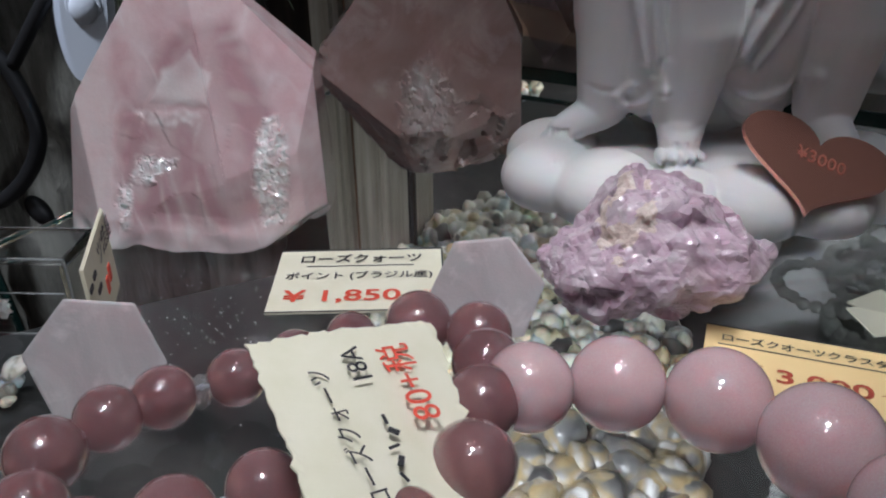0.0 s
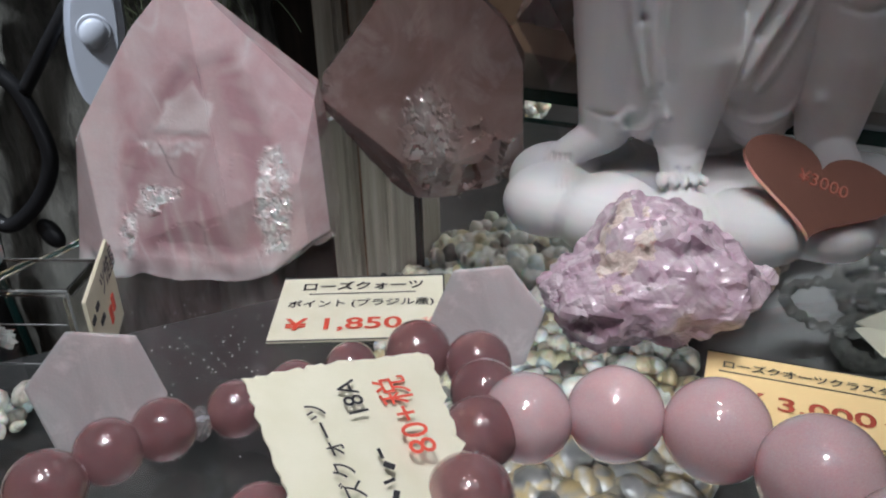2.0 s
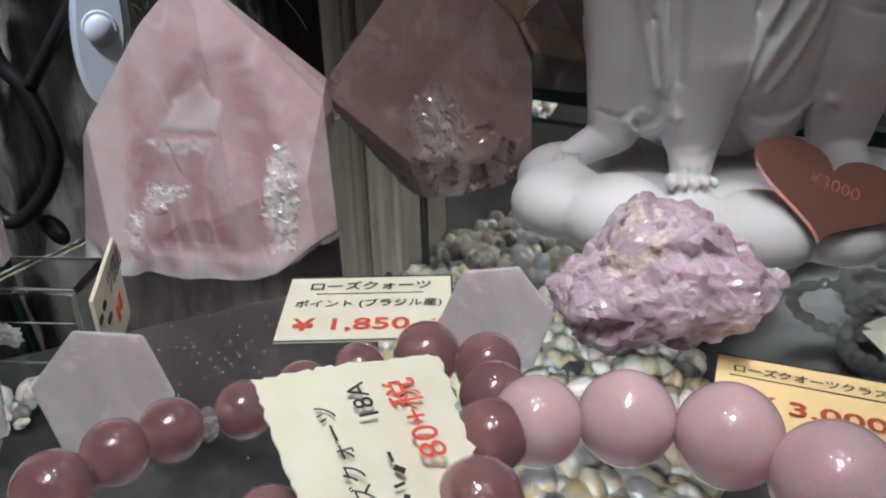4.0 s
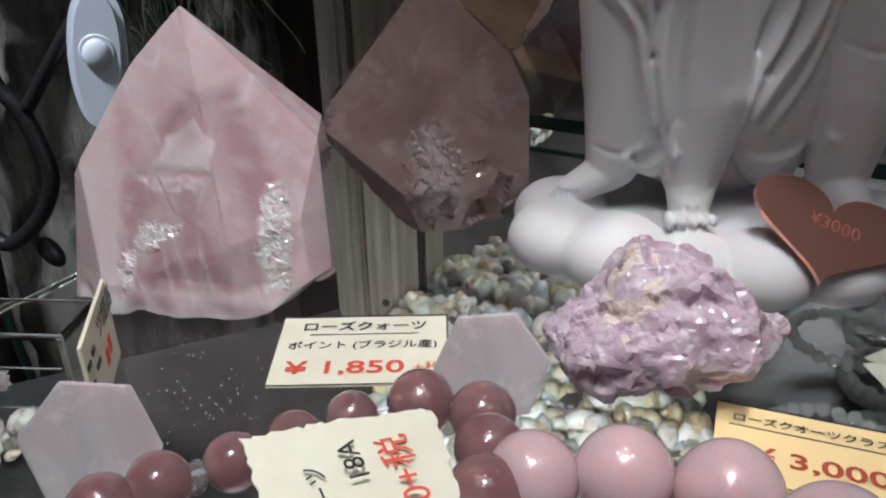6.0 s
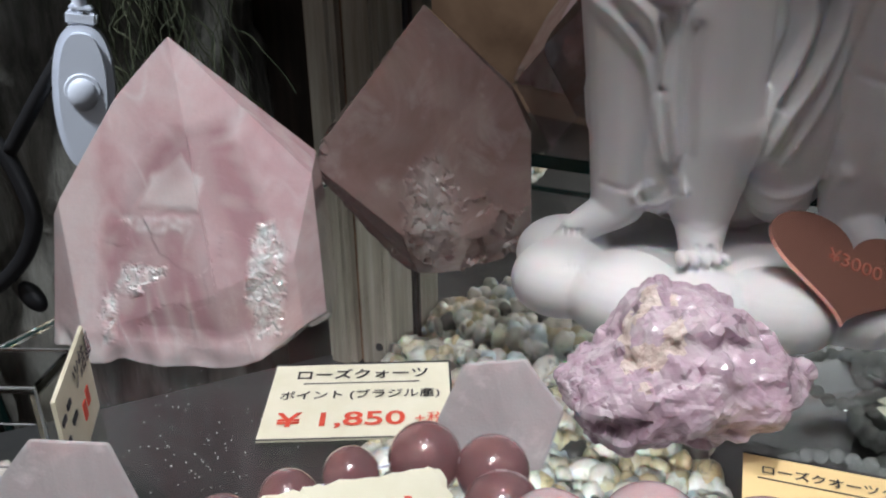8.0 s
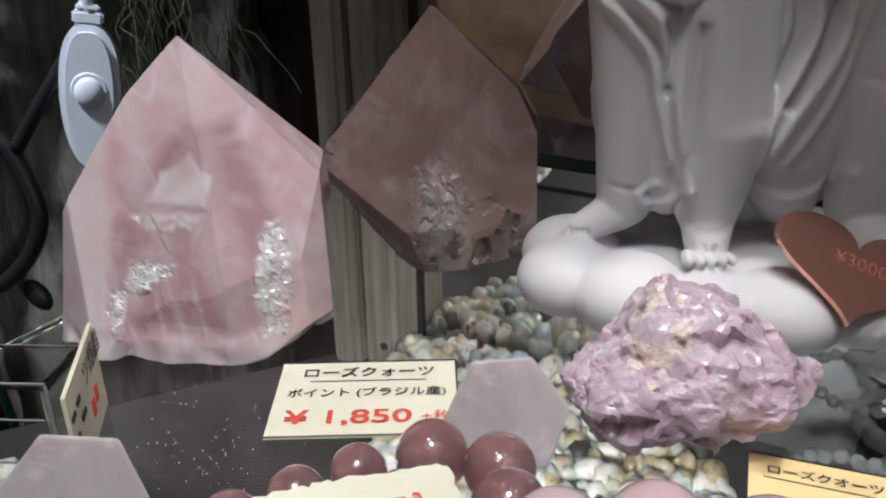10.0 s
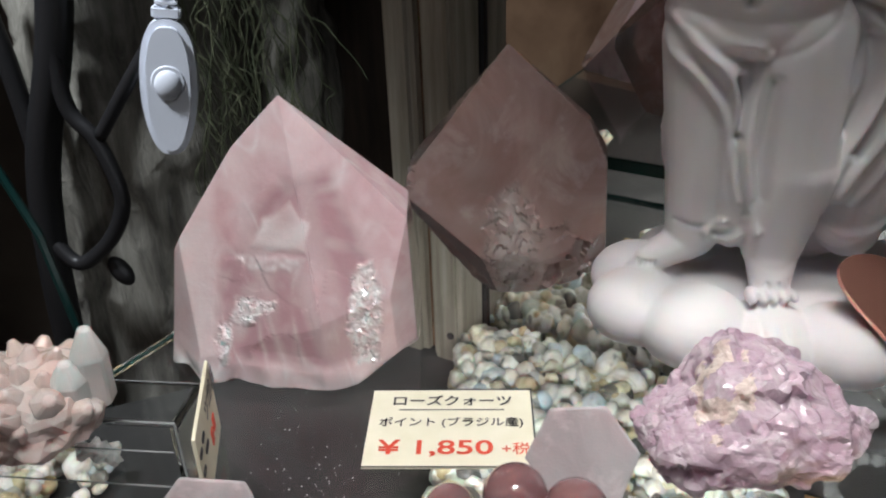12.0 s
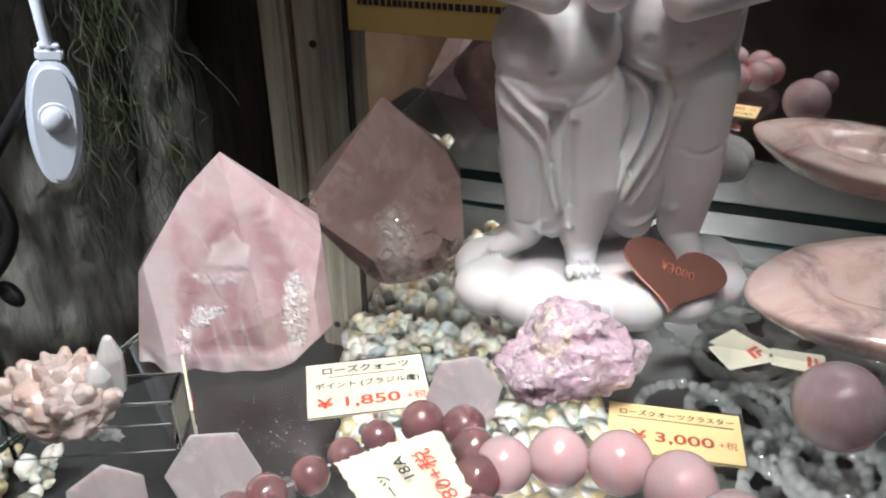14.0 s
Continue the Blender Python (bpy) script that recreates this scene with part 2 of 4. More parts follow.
turned = node(DULL_CHIP, "ShaderNodeVectorMath")
turned.operation = "ADD"
link(DULL_CHIP, coords(DULL_CHIP), turned.inputs[0])
link(DULL_CHIP, pick, turned.inputs[1])
swirl = node(DULL_CHIP, "ShaderNodeTexNoise", Scale=60, Detail=3.0, Roughness=0.5, Distortion=0.6)
link(DULL_CHIP, turned.outputs[0], swirl.inputs["Vector"])
link(DULL_CHIP, ramp(DULL_CHIP, swirl.outputs["Fac"], [(0.28, (0.03, 0.03, 0.03)), (0.42, (0.10, 0.10, 0.095)), (0.52, (0.20, 0.15, 0.07)), (0.60, (0.22, 0.21, 0.19)), (0.72, (0.45, 0.45, 0.44))]), shader(DULL_CHIP).inputs["Base Color"])
bump(DULL_CHIP, noise_of(DULL_CHIP, 300, 5), 0.5, 0.001)


# ---- mesh helpers ----
def mesh_object(name, bm, mat, smooth=False):
    me = bpy.data.meshes.new(name)
    bm.normal_update()
    bm.to_mesh(me)
    bm.free()
    for m in (mat if isinstance(mat, (list, tuple)) else [mat]):
        me.materials.append(m)
    if smooth:
        me.polygons.foreach_set("use_smooth", [True] * len(me.polygons))
    return new(name, me)


def part(name, bm, mat, parent, label="", smooth=False):
    ob = mesh_object(name, bm, mat, smooth)
    ob.parent = parent
    if label:
        tagged(ob, label)
    return ob


def thing(name, label, category, at=(0, 0, 0), turn=0.0, group="", kind=""):
    ob = new(name)
    ob.empty_display_size = 0.01
    ob.matrix_basis = pose(*at, 0, 0, turn)
    return tagged(ob, label, category, group, kind)


def box(bm, lo, hi, bevel=0.0, m=Matrix()):
    made = bmesh.ops.create_cube(bm, size=1)["verts"]
    c = [(a + b) / 2 for a, b in zip(lo, hi)]
    s = [b - a for a, b in zip(lo, hi)]
    bmesh.ops.transform(bm, matrix=m @ Matrix.LocRotScale(c, None, s), verts=made)
    if bevel:
        edges = list({e for v in made for e in v.link_edges})
        bmesh.ops.bevel(bm, geom=edges, offset=bevel, segments=2, affect="EDGES")
    return bm


def boxes(*items):
    bm = bmesh.new()
    for lo, hi, *rest in items:
        box(bm, lo, hi, *rest)
    return bm


def ball(bm, centre, radius, u=24, v=16, squash=(1, 1, 1), turn=None):
    m = Matrix.LocRotScale(centre, turn, [radius * s for s in squash])
    bmesh.ops.create_uvsphere(bm, u_segments=u, v_segments=v, radius=1, matrix=m)


def tube(bm, points, radius, sides=10, closed=False):
    """A round bar along points; radius is one number or one for each point."""
    pts = [Vector(p) for p in points]
    radii = radius if isinstance(radius, (list, tuple)) else [radius] * len(pts)
    rings, side = [], None
    for i, p in enumerate(pts):
        way = (pts[min(i + 1, len(pts) - 1)] - pts[max(i - 1, 0)]).normalized()
        if side is None:
            side = way.orthogonal().normalized()
        side = (side - way * side.dot(way)).normalized()
        up = way.cross(side)
        rings.append([bm.verts.new(p + radii[i] * (math.cos(a) * side + math.sin(a) * up)) for a in [2 * math.pi * k / sides for k in range(sides)]])
    for r, q in zip(rings, rings[1:]):
        for k in range(sides):
            bm.faces.new((r[k], r[(k + 1) % sides], q[(k + 1) % sides], q[k]))
    bm.faces.new(list(reversed(rings[0])))
    bm.faces.new(rings[-1])


def glide(points, steps=8):
    """A smooth curve through a few points."""
    p = [Vector(q) for q in points]
    p = [2 * p[0] - p[1]] + p + [2 * p[-1] - p[-2]]
    out = []
    for a, b, c, d in zip(p, p[1:], p[2:], p[3:]):
        for k in range(steps):
            t = k / steps
            out.append(0.5 * ((2 * b) + (c - a) * t + (2 * a - 5 * b + 4 * c - d) * t * t + (3 * b - a - 3 * c + d) * t ** 3))
    return out + [p[-2]]


def facet(bm, cuts):
    """Cuts a block by planes: each a point on the plane and the way that faces out."""
    for at, out in cuts:
        geom = bm.verts[:] + bm.edges[:] + bm.faces[:]
        done = bmesh.ops.bisect_plane(bm, geom=geom, plane_co=at, plane_no=Vector(out).normalized(), clear_outer=True)
        edges = [e for e in done["geom_cut"] if isinstance(e, bmesh.types.BMEdge)]
        if edges:
            bmesh.ops.edgeloop_fill(bm, edges=edges)
    return bm


def refine(bm, length, rounds=6):
    bmesh.ops.triangulate(bm, faces=bm.faces[:])
    for _ in range(rounds):
        long = [e for e in bm.edges if e.calc_length() > length]
        if not long:
            break
        bmesh.ops.subdivide_edges(bm, edges=long, cuts=1)
        bmesh.ops.triangulate(bm, faces=bm.faces[:])


def soften(bm, width):
    edges = [e for e in bm.edges if len(e.link_faces) == 2 and e.calc_face_angle() > 0.2]
    bmesh.ops.bevel(bm, geom=edges, offset=width, segments=2, affect="EDGES", profile=0.6)


def rough_up(bm, amount, size, where=None, sharp=True):
    """Pushes the surface in and out like broken mineral; where(p) says how much, 0 to 1."""
    bm.normal_update()
    moves = []
    for v in bm.verts:
        k = 1.0 if where is None else where(v.co)
        if k > 0:
            q = v.co / size
            n = noise.fractal(q, 0.8, 2.1, 4)
            if sharp:
                n = 0.6 * n + 0.7 * (noise.cell(q * 1.3) - 0.5) + 0.5 * (noise.cell(q * 2.9) - 0.5)
            moves.append((v, v.normal * (n * amount * k)))
    for v, d in moves:
        v.co += d


def plates(bm, size, high, where=None):
    """Breaks the surface into small tilted cleavage faces."""
    bm.normal_update()
    moves = []
    for v in bm.verts:
        k = 1.0 if where is None else where(v.co)
        if k > 0:
            q = v.co / size
            seed = noise.voronoi(q)[1][0]
            way = noise.cell_vector(seed * 7.3) - Vector((0.5, 0.5, 0.5))
            moves.append((v, v.normal * (high * k * (way.z + 2.4 * (q - seed).dot(way)))))
    for v, d in moves:
        v.co += d


def within(shape, x, z, soft):
    """How far a point lies inside an outline, 0 to 1 over a soft edge."""
    inside, near = False, 1.0
    for (ax, az), (bx, bz) in zip(shape, shape[1:] + shape[:1]):
        if (az > z) != (bz > z) and x < ax + (z - az) / (bz - az) * (bx - ax):
            inside = not inside
        t = max(0.0, min(1.0, ((x - ax) * (bx - ax) + (z - az) * (bz - az)) / ((bx - ax) ** 2 + (bz - az) ** 2)))
        near = min(near, math.hypot(x - ax - t * (bx - ax), z - az - t * (bz - az)))
    return min(1.0, near / soft) if inside else 0.0


def tone_shares(bm, of):
    """The whitened and the deep share of the colour at every corner."""
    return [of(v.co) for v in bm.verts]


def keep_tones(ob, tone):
    for k, name in enumerate(("whitening", "deep")):
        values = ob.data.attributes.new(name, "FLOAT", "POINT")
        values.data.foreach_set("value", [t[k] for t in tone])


def writing(name, text, size, mat, parent, m, label="", align="CENTER", bold=0.0):
    """Letters of the built-in font as a flat mesh under its thing."""
    curve = bpy.data.curves.new(name, "FONT")
    curve.body, curve.size, curve.align_x, curve.align_y, curve.offset, curve.resolution_u = text, size, align, "CENTER", bold, 3
    holder = new("letters", curve)
    bpy.context.view_layer.update()
    me = bpy.data.meshes.new_from_object(holder.evaluated_get(bpy.context.evaluated_depsgraph_get()))
    bpy.data.objects.remove(holder)
    me.materials.clear()
    me.materials.append(mat)
    ob = new(name, me)
    ob.parent, ob.matrix_basis = parent, m
    if label:
        tagged(ob, label)
    return ob


# ---- the showcase ----
WAY = radians(-24.5)                                  # the mirror's run in the plan
ALONG = Vector((math.cos(WAY), math.sin(WAY), 0))
BACK = Vector((-math.sin(WAY), math.cos(WAY), 0))
EDGE_AT = Vector((0.11, 0.256, 0))                    # on the shelf's rear edge
CORNER = EDGE_AT - ALONG * 0.165
FRONT = pose(CORNER.x, CORNER.y, 0, 0, 0, math.degrees(WAY))   # x along the mirror, y out of the case


def slab(bm, outline, z0, z1):
    lower = [bm.verts.new((p[0], p[1], z0)) for p in outline]
    upper = [bm.verts.new((p[0], p[1], z1)) for p in outline]
    bm.faces.new(list(reversed(lower)))
    bm.faces.new(upper)
    n = len(outline)
    for i in range(n):
        bm.faces.new((lower[i], lower[(i + 1) % n], upper[(i + 1) % n], upper[i]))
    bmesh.ops.recalc_face_normals(bm, faces=bm.faces[:])
    return bm


right_end = EDGE_AT + ALONG * 0.40
shelf_outline = [tuple(CORNER.xy), (-0.137, 0.125), (-0.22, -0.02), (-0.22, -0.32), (0.36, -0.36), tuple(right_end.xy)]
shelf = tagged(mesh_object("glass_shelf", slab(bmesh.new(), shelf_outline, -0.006, 0.0), GLASS), "clear glass shelf with green edges and dust", "shelf", kind="structure")
shelf.visible_shadow = False
rim = boxes(((0.004, -0.0012, -0.0058), (0.56, 0.0006, -0.0002)))
tagged(mesh_object("trim_shelf_edge", rim, EDGE), "dark green polished edge of the glass shelf", "shelf edge", kind="structure").matrix_basis = FRONT
left_edge = [Vector((*CORNER.xy, -0.003)), Vector((-0.137, 0.125, -0.003)), Vector((-0.22, -0.02, -0.003))]
bm = bmesh.new()
tube(bm, left_edge, 0.0008, 6)
tagged(mesh_object("trim_shelf_side", bm, EDGE), "thin dark side edge of the glass shelf", "shelf edge", kind="structure")

pane = boxes(((0.0102, 0.019, -0.42), (0.60, 0.023, 0.36)))
mirror = tagged(mesh_object("wall_mirror", pane, MIRROR), "mirror wall behind the glass shelf", "mirror", kind="structure")
mirror.matrix_basis = FRONT
backing = tagged(mesh_object("wall_back_panel", boxes(((-0.005, 0.024, -0.42), (0.60, 0.039, 0.36))), WOOD), "dark wooden panel behind the mirror", "panel", kind="structure")
backing.matrix_basis = FRONT

post = thing("corner_post", "aged cream metal corner upright with screw holes and a brown groove", "post", kind="structure")
post.matrix_basis = FRONT @ pose(-0.028, 0.0, 0)
part("flange", boxes(((0.0, -0.006, -0.42), (0.0155, 0.012, 0.36), 0.003)), POST, post)
part("groove", boxes(((0.0152, 0.001, -0.42), (0.0205, 0.011, 0.36))), RUST, post, "rusty brown groove")
part("flange", boxes(((0.020, -0.0065, -0.42), (0.0365, 0.0185, 0.36), 0.0025)), POST, post)
part("seam", boxes(((0.0366, 0.0160, -0.42), (0.0378, 0.0188, 0.36))), BLACK, post, "black gap beside the mirror")
for z in (0.076, -0.009, -0.093, -0.178):
    bm = bmesh.new()
    bmesh.ops.create_cone(bm, segments=12, radius1=0.0022, radius2=0.0018, depth=0.0012, cap_ends=True, matrix=pose(0.0310, -0.0066, z, 90, 0, 0))
    part("screw_hole", bm, BLACK, post, "dark screw hole")

floor_board = slab(bmesh.new(), [tuple((CORNER + BACK * 0.035).xy), (-0.26, 0.235), (-0.35, -0.02), (0.42, -0.12), tuple((right_end + BACK * 0.035).xy)], -0.118, -0.108)
tagged(mesh_object("lower_shelf", floor_board, CLOTH), "dark grey lower shelf board, dusty", "shelf", kind="structure")

room = bmesh.new()
for lo, hi in (((-0.85, 0.75, -0.42), (0.85, 0.78, 0.98)), ((-0.85, -0.93, -0.42), (0.85, -0.90, 0.98)), ((-0.88, -0.93, -0.42), (-0.85, 0.78, 0.98)), ((0.85, -0.93, -0.42), (0.88, 0.78, 0.98))):
    box(room, lo, hi)
tagged(mesh_object("wall_shop", room, ROOM), "dim brown shop walls", "wall", kind="structure")
tagged(mesh_object("floor", boxes(((-0.85, -0.90, -0.45), (0.85, 0.75, -0.42))), WOOD), "dark wooden shop floor", "floor", kind="structure")
tagged(mesh_object("ceiling", boxes(((-0.85, -0.90, 0.95), (0.85, 0.75, 0.98))), ROOM), "dim shop ceiling", "ceiling", kind="structure")
tagged(mesh_object("wall_counter", boxes(((-0.80, -0.85, -0.42), (-0.76, 0.20, 0.25))), COUNTER), "brown wooden counter front across the aisle", "counter", kind="structure")
tagged(mesh_object("wall_cabinet_side", boxes(((-0.165, 0.60, -0.42), (0.5, 0.62, 0.5))), WOOD), "dark brown cabinet side", "cabinet wall", kind="structure")


# ---- the two quartz points ----
def rose_point():
    ob = thing("rose_quartz_point", "large pink rose quartz point, fractured front, on the glass shelf", "crystal", (-0.066, 0.19, 0))
    tip = Vector((0.002, -0.013, 0.0775))
    bm = bmesh.new()
    box(bm, (-0.06, -0.05, 0.0), (0.06, 0.05, 0.12))
    facet(bm, [
        (tip, (0.72, 0.04, 0.69)), (tip, (-0.70, -0.02, 0.71)), (tip, (-0.16, -0.95, 0.30)), (tip, (0.30, -0.88, 0.36)),
        (tip, (0.2, 0.75, 0.5)), (tip, (-0.5, 0.7, 0.5)),
        ((-0.0105, -0.013, 0.0660), (-0.82, -0.05, 0.57)), ((-0.0325, -0.013, 0.0300), (-0.982, -0.05, 0.16)), ((-0.0190, -0.0300, 0.028), (-0.60, -0.78, 0.17)),
        ((0.0335, -0.010, 0.03), (0.98, 0.12, 0.03)), ((0.0310, -0.022, 0.03), (0.86, -0.50, 0.06)), ((0.0290, -0.02, 0.003), (0.62, -0.35, -0.7)),
        ((0.0, -0.0325, 0.01), (-0.08, -0.99, 0.06)), ((0.022, -0.029, 0.01), (0.40, -0.91, 0.05)), ((0, 0.020, 0), (0, 1, 0)),
    ])
    refine(bm, 0.0009, 8)
    bmesh.ops.smooth_vert(bm, verts=bm.verts[:], factor=0.5, use_axis_x=True, use_axis_y=True, use_axis_z=True)
    hollow = [(0.0155, 0.060), (0.001, 0.058), (-0.0074, 0.049), (-0.013, 0.040), (-0.018, 0.033), (-0.021, 0.014), (-0.016, 0.007), (0.007, 0.006), (0.027, 0.007), (0.0285, 0.028), (0.025, 0.036)]
    diamond = [(0.0043, 0.0520), (0.0096, 0.0465), (0.0089, 0.0378), (-0.0090, 0.0380), (-0.0044, 0.0461)]
    ledge = [(-0.015, 0.037), (0.009, 0.0378), (0.0034, 0.032), (-0.0083, 0.0325)]
    frost = [[(0.020, 0.0345), (0.0252, 0.0353), (0.0286, 0.028), (0.0265, 0.006), (0.019, 0.006), (0.0175, 0.019)],
             [(-0.0133, 0.0256), (0.0004, 0.0258), (-0.0009, 0.0222), (-0.0098, 0.0176), (-0.0152, 0.0185)], [(-0.019, 0.018), (-0.013, 0.019), (-0.0145, 0.006), (-0.019, 0.004)]]
    def wobble(p):
        return p.x + 0.0012 * noise.noise(p * 260), p.z + 0.0012 * noise.noise(p * 260 + Vector((9, 0, 0)))
    def broken(p):
        if p.y > -0.006:
            return 0.0
        x, z = wobble(p)
        return max(within(q, x, z, 0.0012) for q in frost)
    def cracked(p):
        if p.y > -0.006:
            return 0.0
        x, z = wobble(p)
        return max(within(ledge, x, z, 0.0010), 0.55 * within(hollow, x, z, 0.004) * (1.0 if z < 0.037 else 0.35))
    for v in bm.verts:
        if v.co.y < -0.006 and v.normal.y < -0.5:
            x, z = wobble(v.co)
            v.co.y += 0.0007 * within(hollow, x, z, 0.0045)
            v.co.y -= 0.0005 * within(diamond, v.co.x, v.co.z, 0.0020) * (0.054 - v.co.z) / 0.015
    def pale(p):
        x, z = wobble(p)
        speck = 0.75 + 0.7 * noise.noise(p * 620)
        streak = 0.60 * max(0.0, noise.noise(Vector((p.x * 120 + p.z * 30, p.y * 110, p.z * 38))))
        # the lit left facet is put into the colour; the bottom is whitened too
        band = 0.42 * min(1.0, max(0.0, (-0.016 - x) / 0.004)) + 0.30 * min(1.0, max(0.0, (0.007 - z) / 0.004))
        # diamond whitened as a facet in the light; frost and ledge are milky mineral
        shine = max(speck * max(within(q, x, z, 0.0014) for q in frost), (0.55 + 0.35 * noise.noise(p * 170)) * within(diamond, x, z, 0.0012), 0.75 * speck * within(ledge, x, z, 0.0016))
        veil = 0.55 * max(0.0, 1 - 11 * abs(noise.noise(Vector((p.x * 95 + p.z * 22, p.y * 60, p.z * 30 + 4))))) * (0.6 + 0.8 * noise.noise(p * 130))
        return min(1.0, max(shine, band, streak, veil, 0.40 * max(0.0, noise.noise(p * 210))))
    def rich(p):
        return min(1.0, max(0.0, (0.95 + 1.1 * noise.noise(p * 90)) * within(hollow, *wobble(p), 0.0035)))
    tone = tone_shares(bm, lambda p: (0.0, 0.0) if p.y > -0.006 else (pale(p), rich(p)))
    plates(bm, 0.0130, 0.0004, cracked)
    bmesh.ops.smooth_vert(bm, verts=bm.verts[:], factor=0.5, use_axis_x=True, use_axis_y=True, use_axis_z=True)
    plates(bm, 0.0034, 0.0006, broken)
    plates(bm, 0.0017, 0.0004, broken)
    for v in bm.verts:
        if v.co.z < 0.012:
            v.co.y += 0.002 * noise.noise(v.co * 150) * (1 - v.co.z / 0.012)
            if v.co.y < -0.012:
                v.co.z += max(0.0, 0.0025 * noise.noise(Vector((v.co.x * 110, 3, 0))) + 0.05 * max(0, v.co.x - 0.012)) * (1 - v.co.z / 0.012)
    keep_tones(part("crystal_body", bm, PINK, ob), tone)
    return ob


def smoky_point():
    ob = thing("rose_quartz_point", "brownish smoky rose quartz point with chipped base on glass", "crystal", (-0.008, 0.222, 0))
    tip = Vector((0.0, 0.006, 0.0775))
    bm = bmesh.new()
    box(bm, (-0.06, -0.05, 0.0), (0.06, 0.05, 0.12))
    facet(bm, [
        (tip, (0.70, -0.05, 0.72)), (tip, (-0.77, -0.04, 0.63)), (tip, (-0.10, -0.94, 0.34)), (tip, (0.34, -0.85, 0.36)),
        (tip, (0.3, 0.75, 0.5)), (tip, (-0.4, 0.75, 0.5)),
        ((0.0290, 0, 0.045), (0.90, -0.04, 0.44)), ((-0.0320, 0, 0.033), (-1, -0.05, 0.02)), ((0.0315, 0, 0.03), (1, -0.05, 0.03)), ((0.0300, 0, 0.004), (0.95, -0.1, -0.3)),
        ((-0.0315, 0.0, 0.028), (-0.75, -0.06, -0.66)), ((0, -0.0140, 0.010), (0, -0.94, -0.34)), ((-0.012, -0.010, 0.012), (-0.55, -0.72, -0.42)), ((0.016, -0.012, 0.010), (0.5, -0.84, -0.2)),
        ((0.003, 0.0, 0.0), (0.16, 0.0, -0.98)), ((0, 0.018, 0), (0, 1, 0)),
    ])
    refine(bm, 0.0014, 7)
    bmesh.ops.smooth_vert(bm, verts=bm.verts[:], factor=0.5, use_axis_x=True, use_axis_y=True, use_axis_z=True)
    frost = [[(-0.009, 0.030), (0.003, 0.040), (0.013, 0.0255), (0.010, 0.007), (0.001, 0.001), (-0.006, 0.009)], [(-0.040, 0.043), (-0.028, 0.042), (-0.027, 0.034), (-0.040, 0.032)]]
    rim = [[(0.013, 0.030), (0.030, 0.020), (0.030, -0.002), (0.010, -0.002)], [(-0.036, 0.034), (-0.020, 0.020), (-0.004, 0.002), (-0.012, -0.004), (-0.040, 0.020)]]
    def broken(p):
        if p.y > 0.006:
            return 0.0
        x, z = p.x + 0.002 * noise.noise(p * 200), p.z + 0.002 * noise.noise(p * 200 + Vector((9, 0, 0)))
        return max(within(q, x, z, 0.002) for q in frost)
    def chipped(p):
        return 0.0 if p.y > 0.008 else max(within(q, p.x, p.z, 0.003) for q in rim)
    tone = tone_shares(bm, lambda p: (0.0, 0.0) if p.y > 0.008 else (
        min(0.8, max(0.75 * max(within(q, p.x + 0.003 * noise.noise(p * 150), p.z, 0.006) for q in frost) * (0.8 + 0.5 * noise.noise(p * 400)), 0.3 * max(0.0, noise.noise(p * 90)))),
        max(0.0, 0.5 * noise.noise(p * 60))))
    plates(bm, 0.0080, 0.0020, chipped)
    plates(bm, 0.0030, 0.0008, broken)
    for v in bm.verts:
        v.co.z = max(v.co.z, 0.0)
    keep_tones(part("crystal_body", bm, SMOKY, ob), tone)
    return ob


rose_point()
smoky_point()


# ---- frosted stones ----
def frosted(at, turn, tilt, wide, high, deep, label, skew=0.0):
    ob = thing("frosted_crystal", label, "crystal", at, group="frosted crystals")
    bm = bmesh.new()
    box(bm, (-0.05, -0.05, -0.05), (0.05, 0.05, 0.05))
    cuts = []
    for k in range(6):
        a = radians(60 * k + skew)
        d = wide if k % 3 == 0 else high
        cuts.append(((d * math.cos(a), -deep, d * math.sin(a)), (math.cos(a), 0.42 + 0.08 * (k % 3), math.sin(a))))
    cuts += [((0, -deep, 0), (0.05, -1, 0.05)), ((0, deep, 0), (0, 1, 0))]
    facet(bm, cuts)
    bmesh.ops.transform(bm, matrix=pose(0, 0, 0, tilt, 0, turn), verts=bm.verts)
    low = min(v.co.z for v in bm.verts)
    facet(bm, [((0, 0, low + 0.0015), (0, 0, -1))])
    for v in bm.verts:
        v.co.z -= low + 0.0015
    soften(bm, 0.0007)
    refine(bm, 0.004)
    part("crystal_body", bm, FROST, ob)
    return ob


frosted((-0.0632, 0.1005, 0), 8, -24, 0.0120, 0.0122, 0.006, "frosted pale pink six-sided crystal beside the bracelet", 24)
frosted((0.0145, 0.1305, 0), -6, -24, 0.0112, 0.0116, 0.006, "frosted whitish six-sided crystal leaning by the price card", 40)
frosted((-0.092, 0.0945, 0), 12, -16, 0.0105, 0.0100, 0.007, "frosted peach crystal point in front of the acrylic riser")


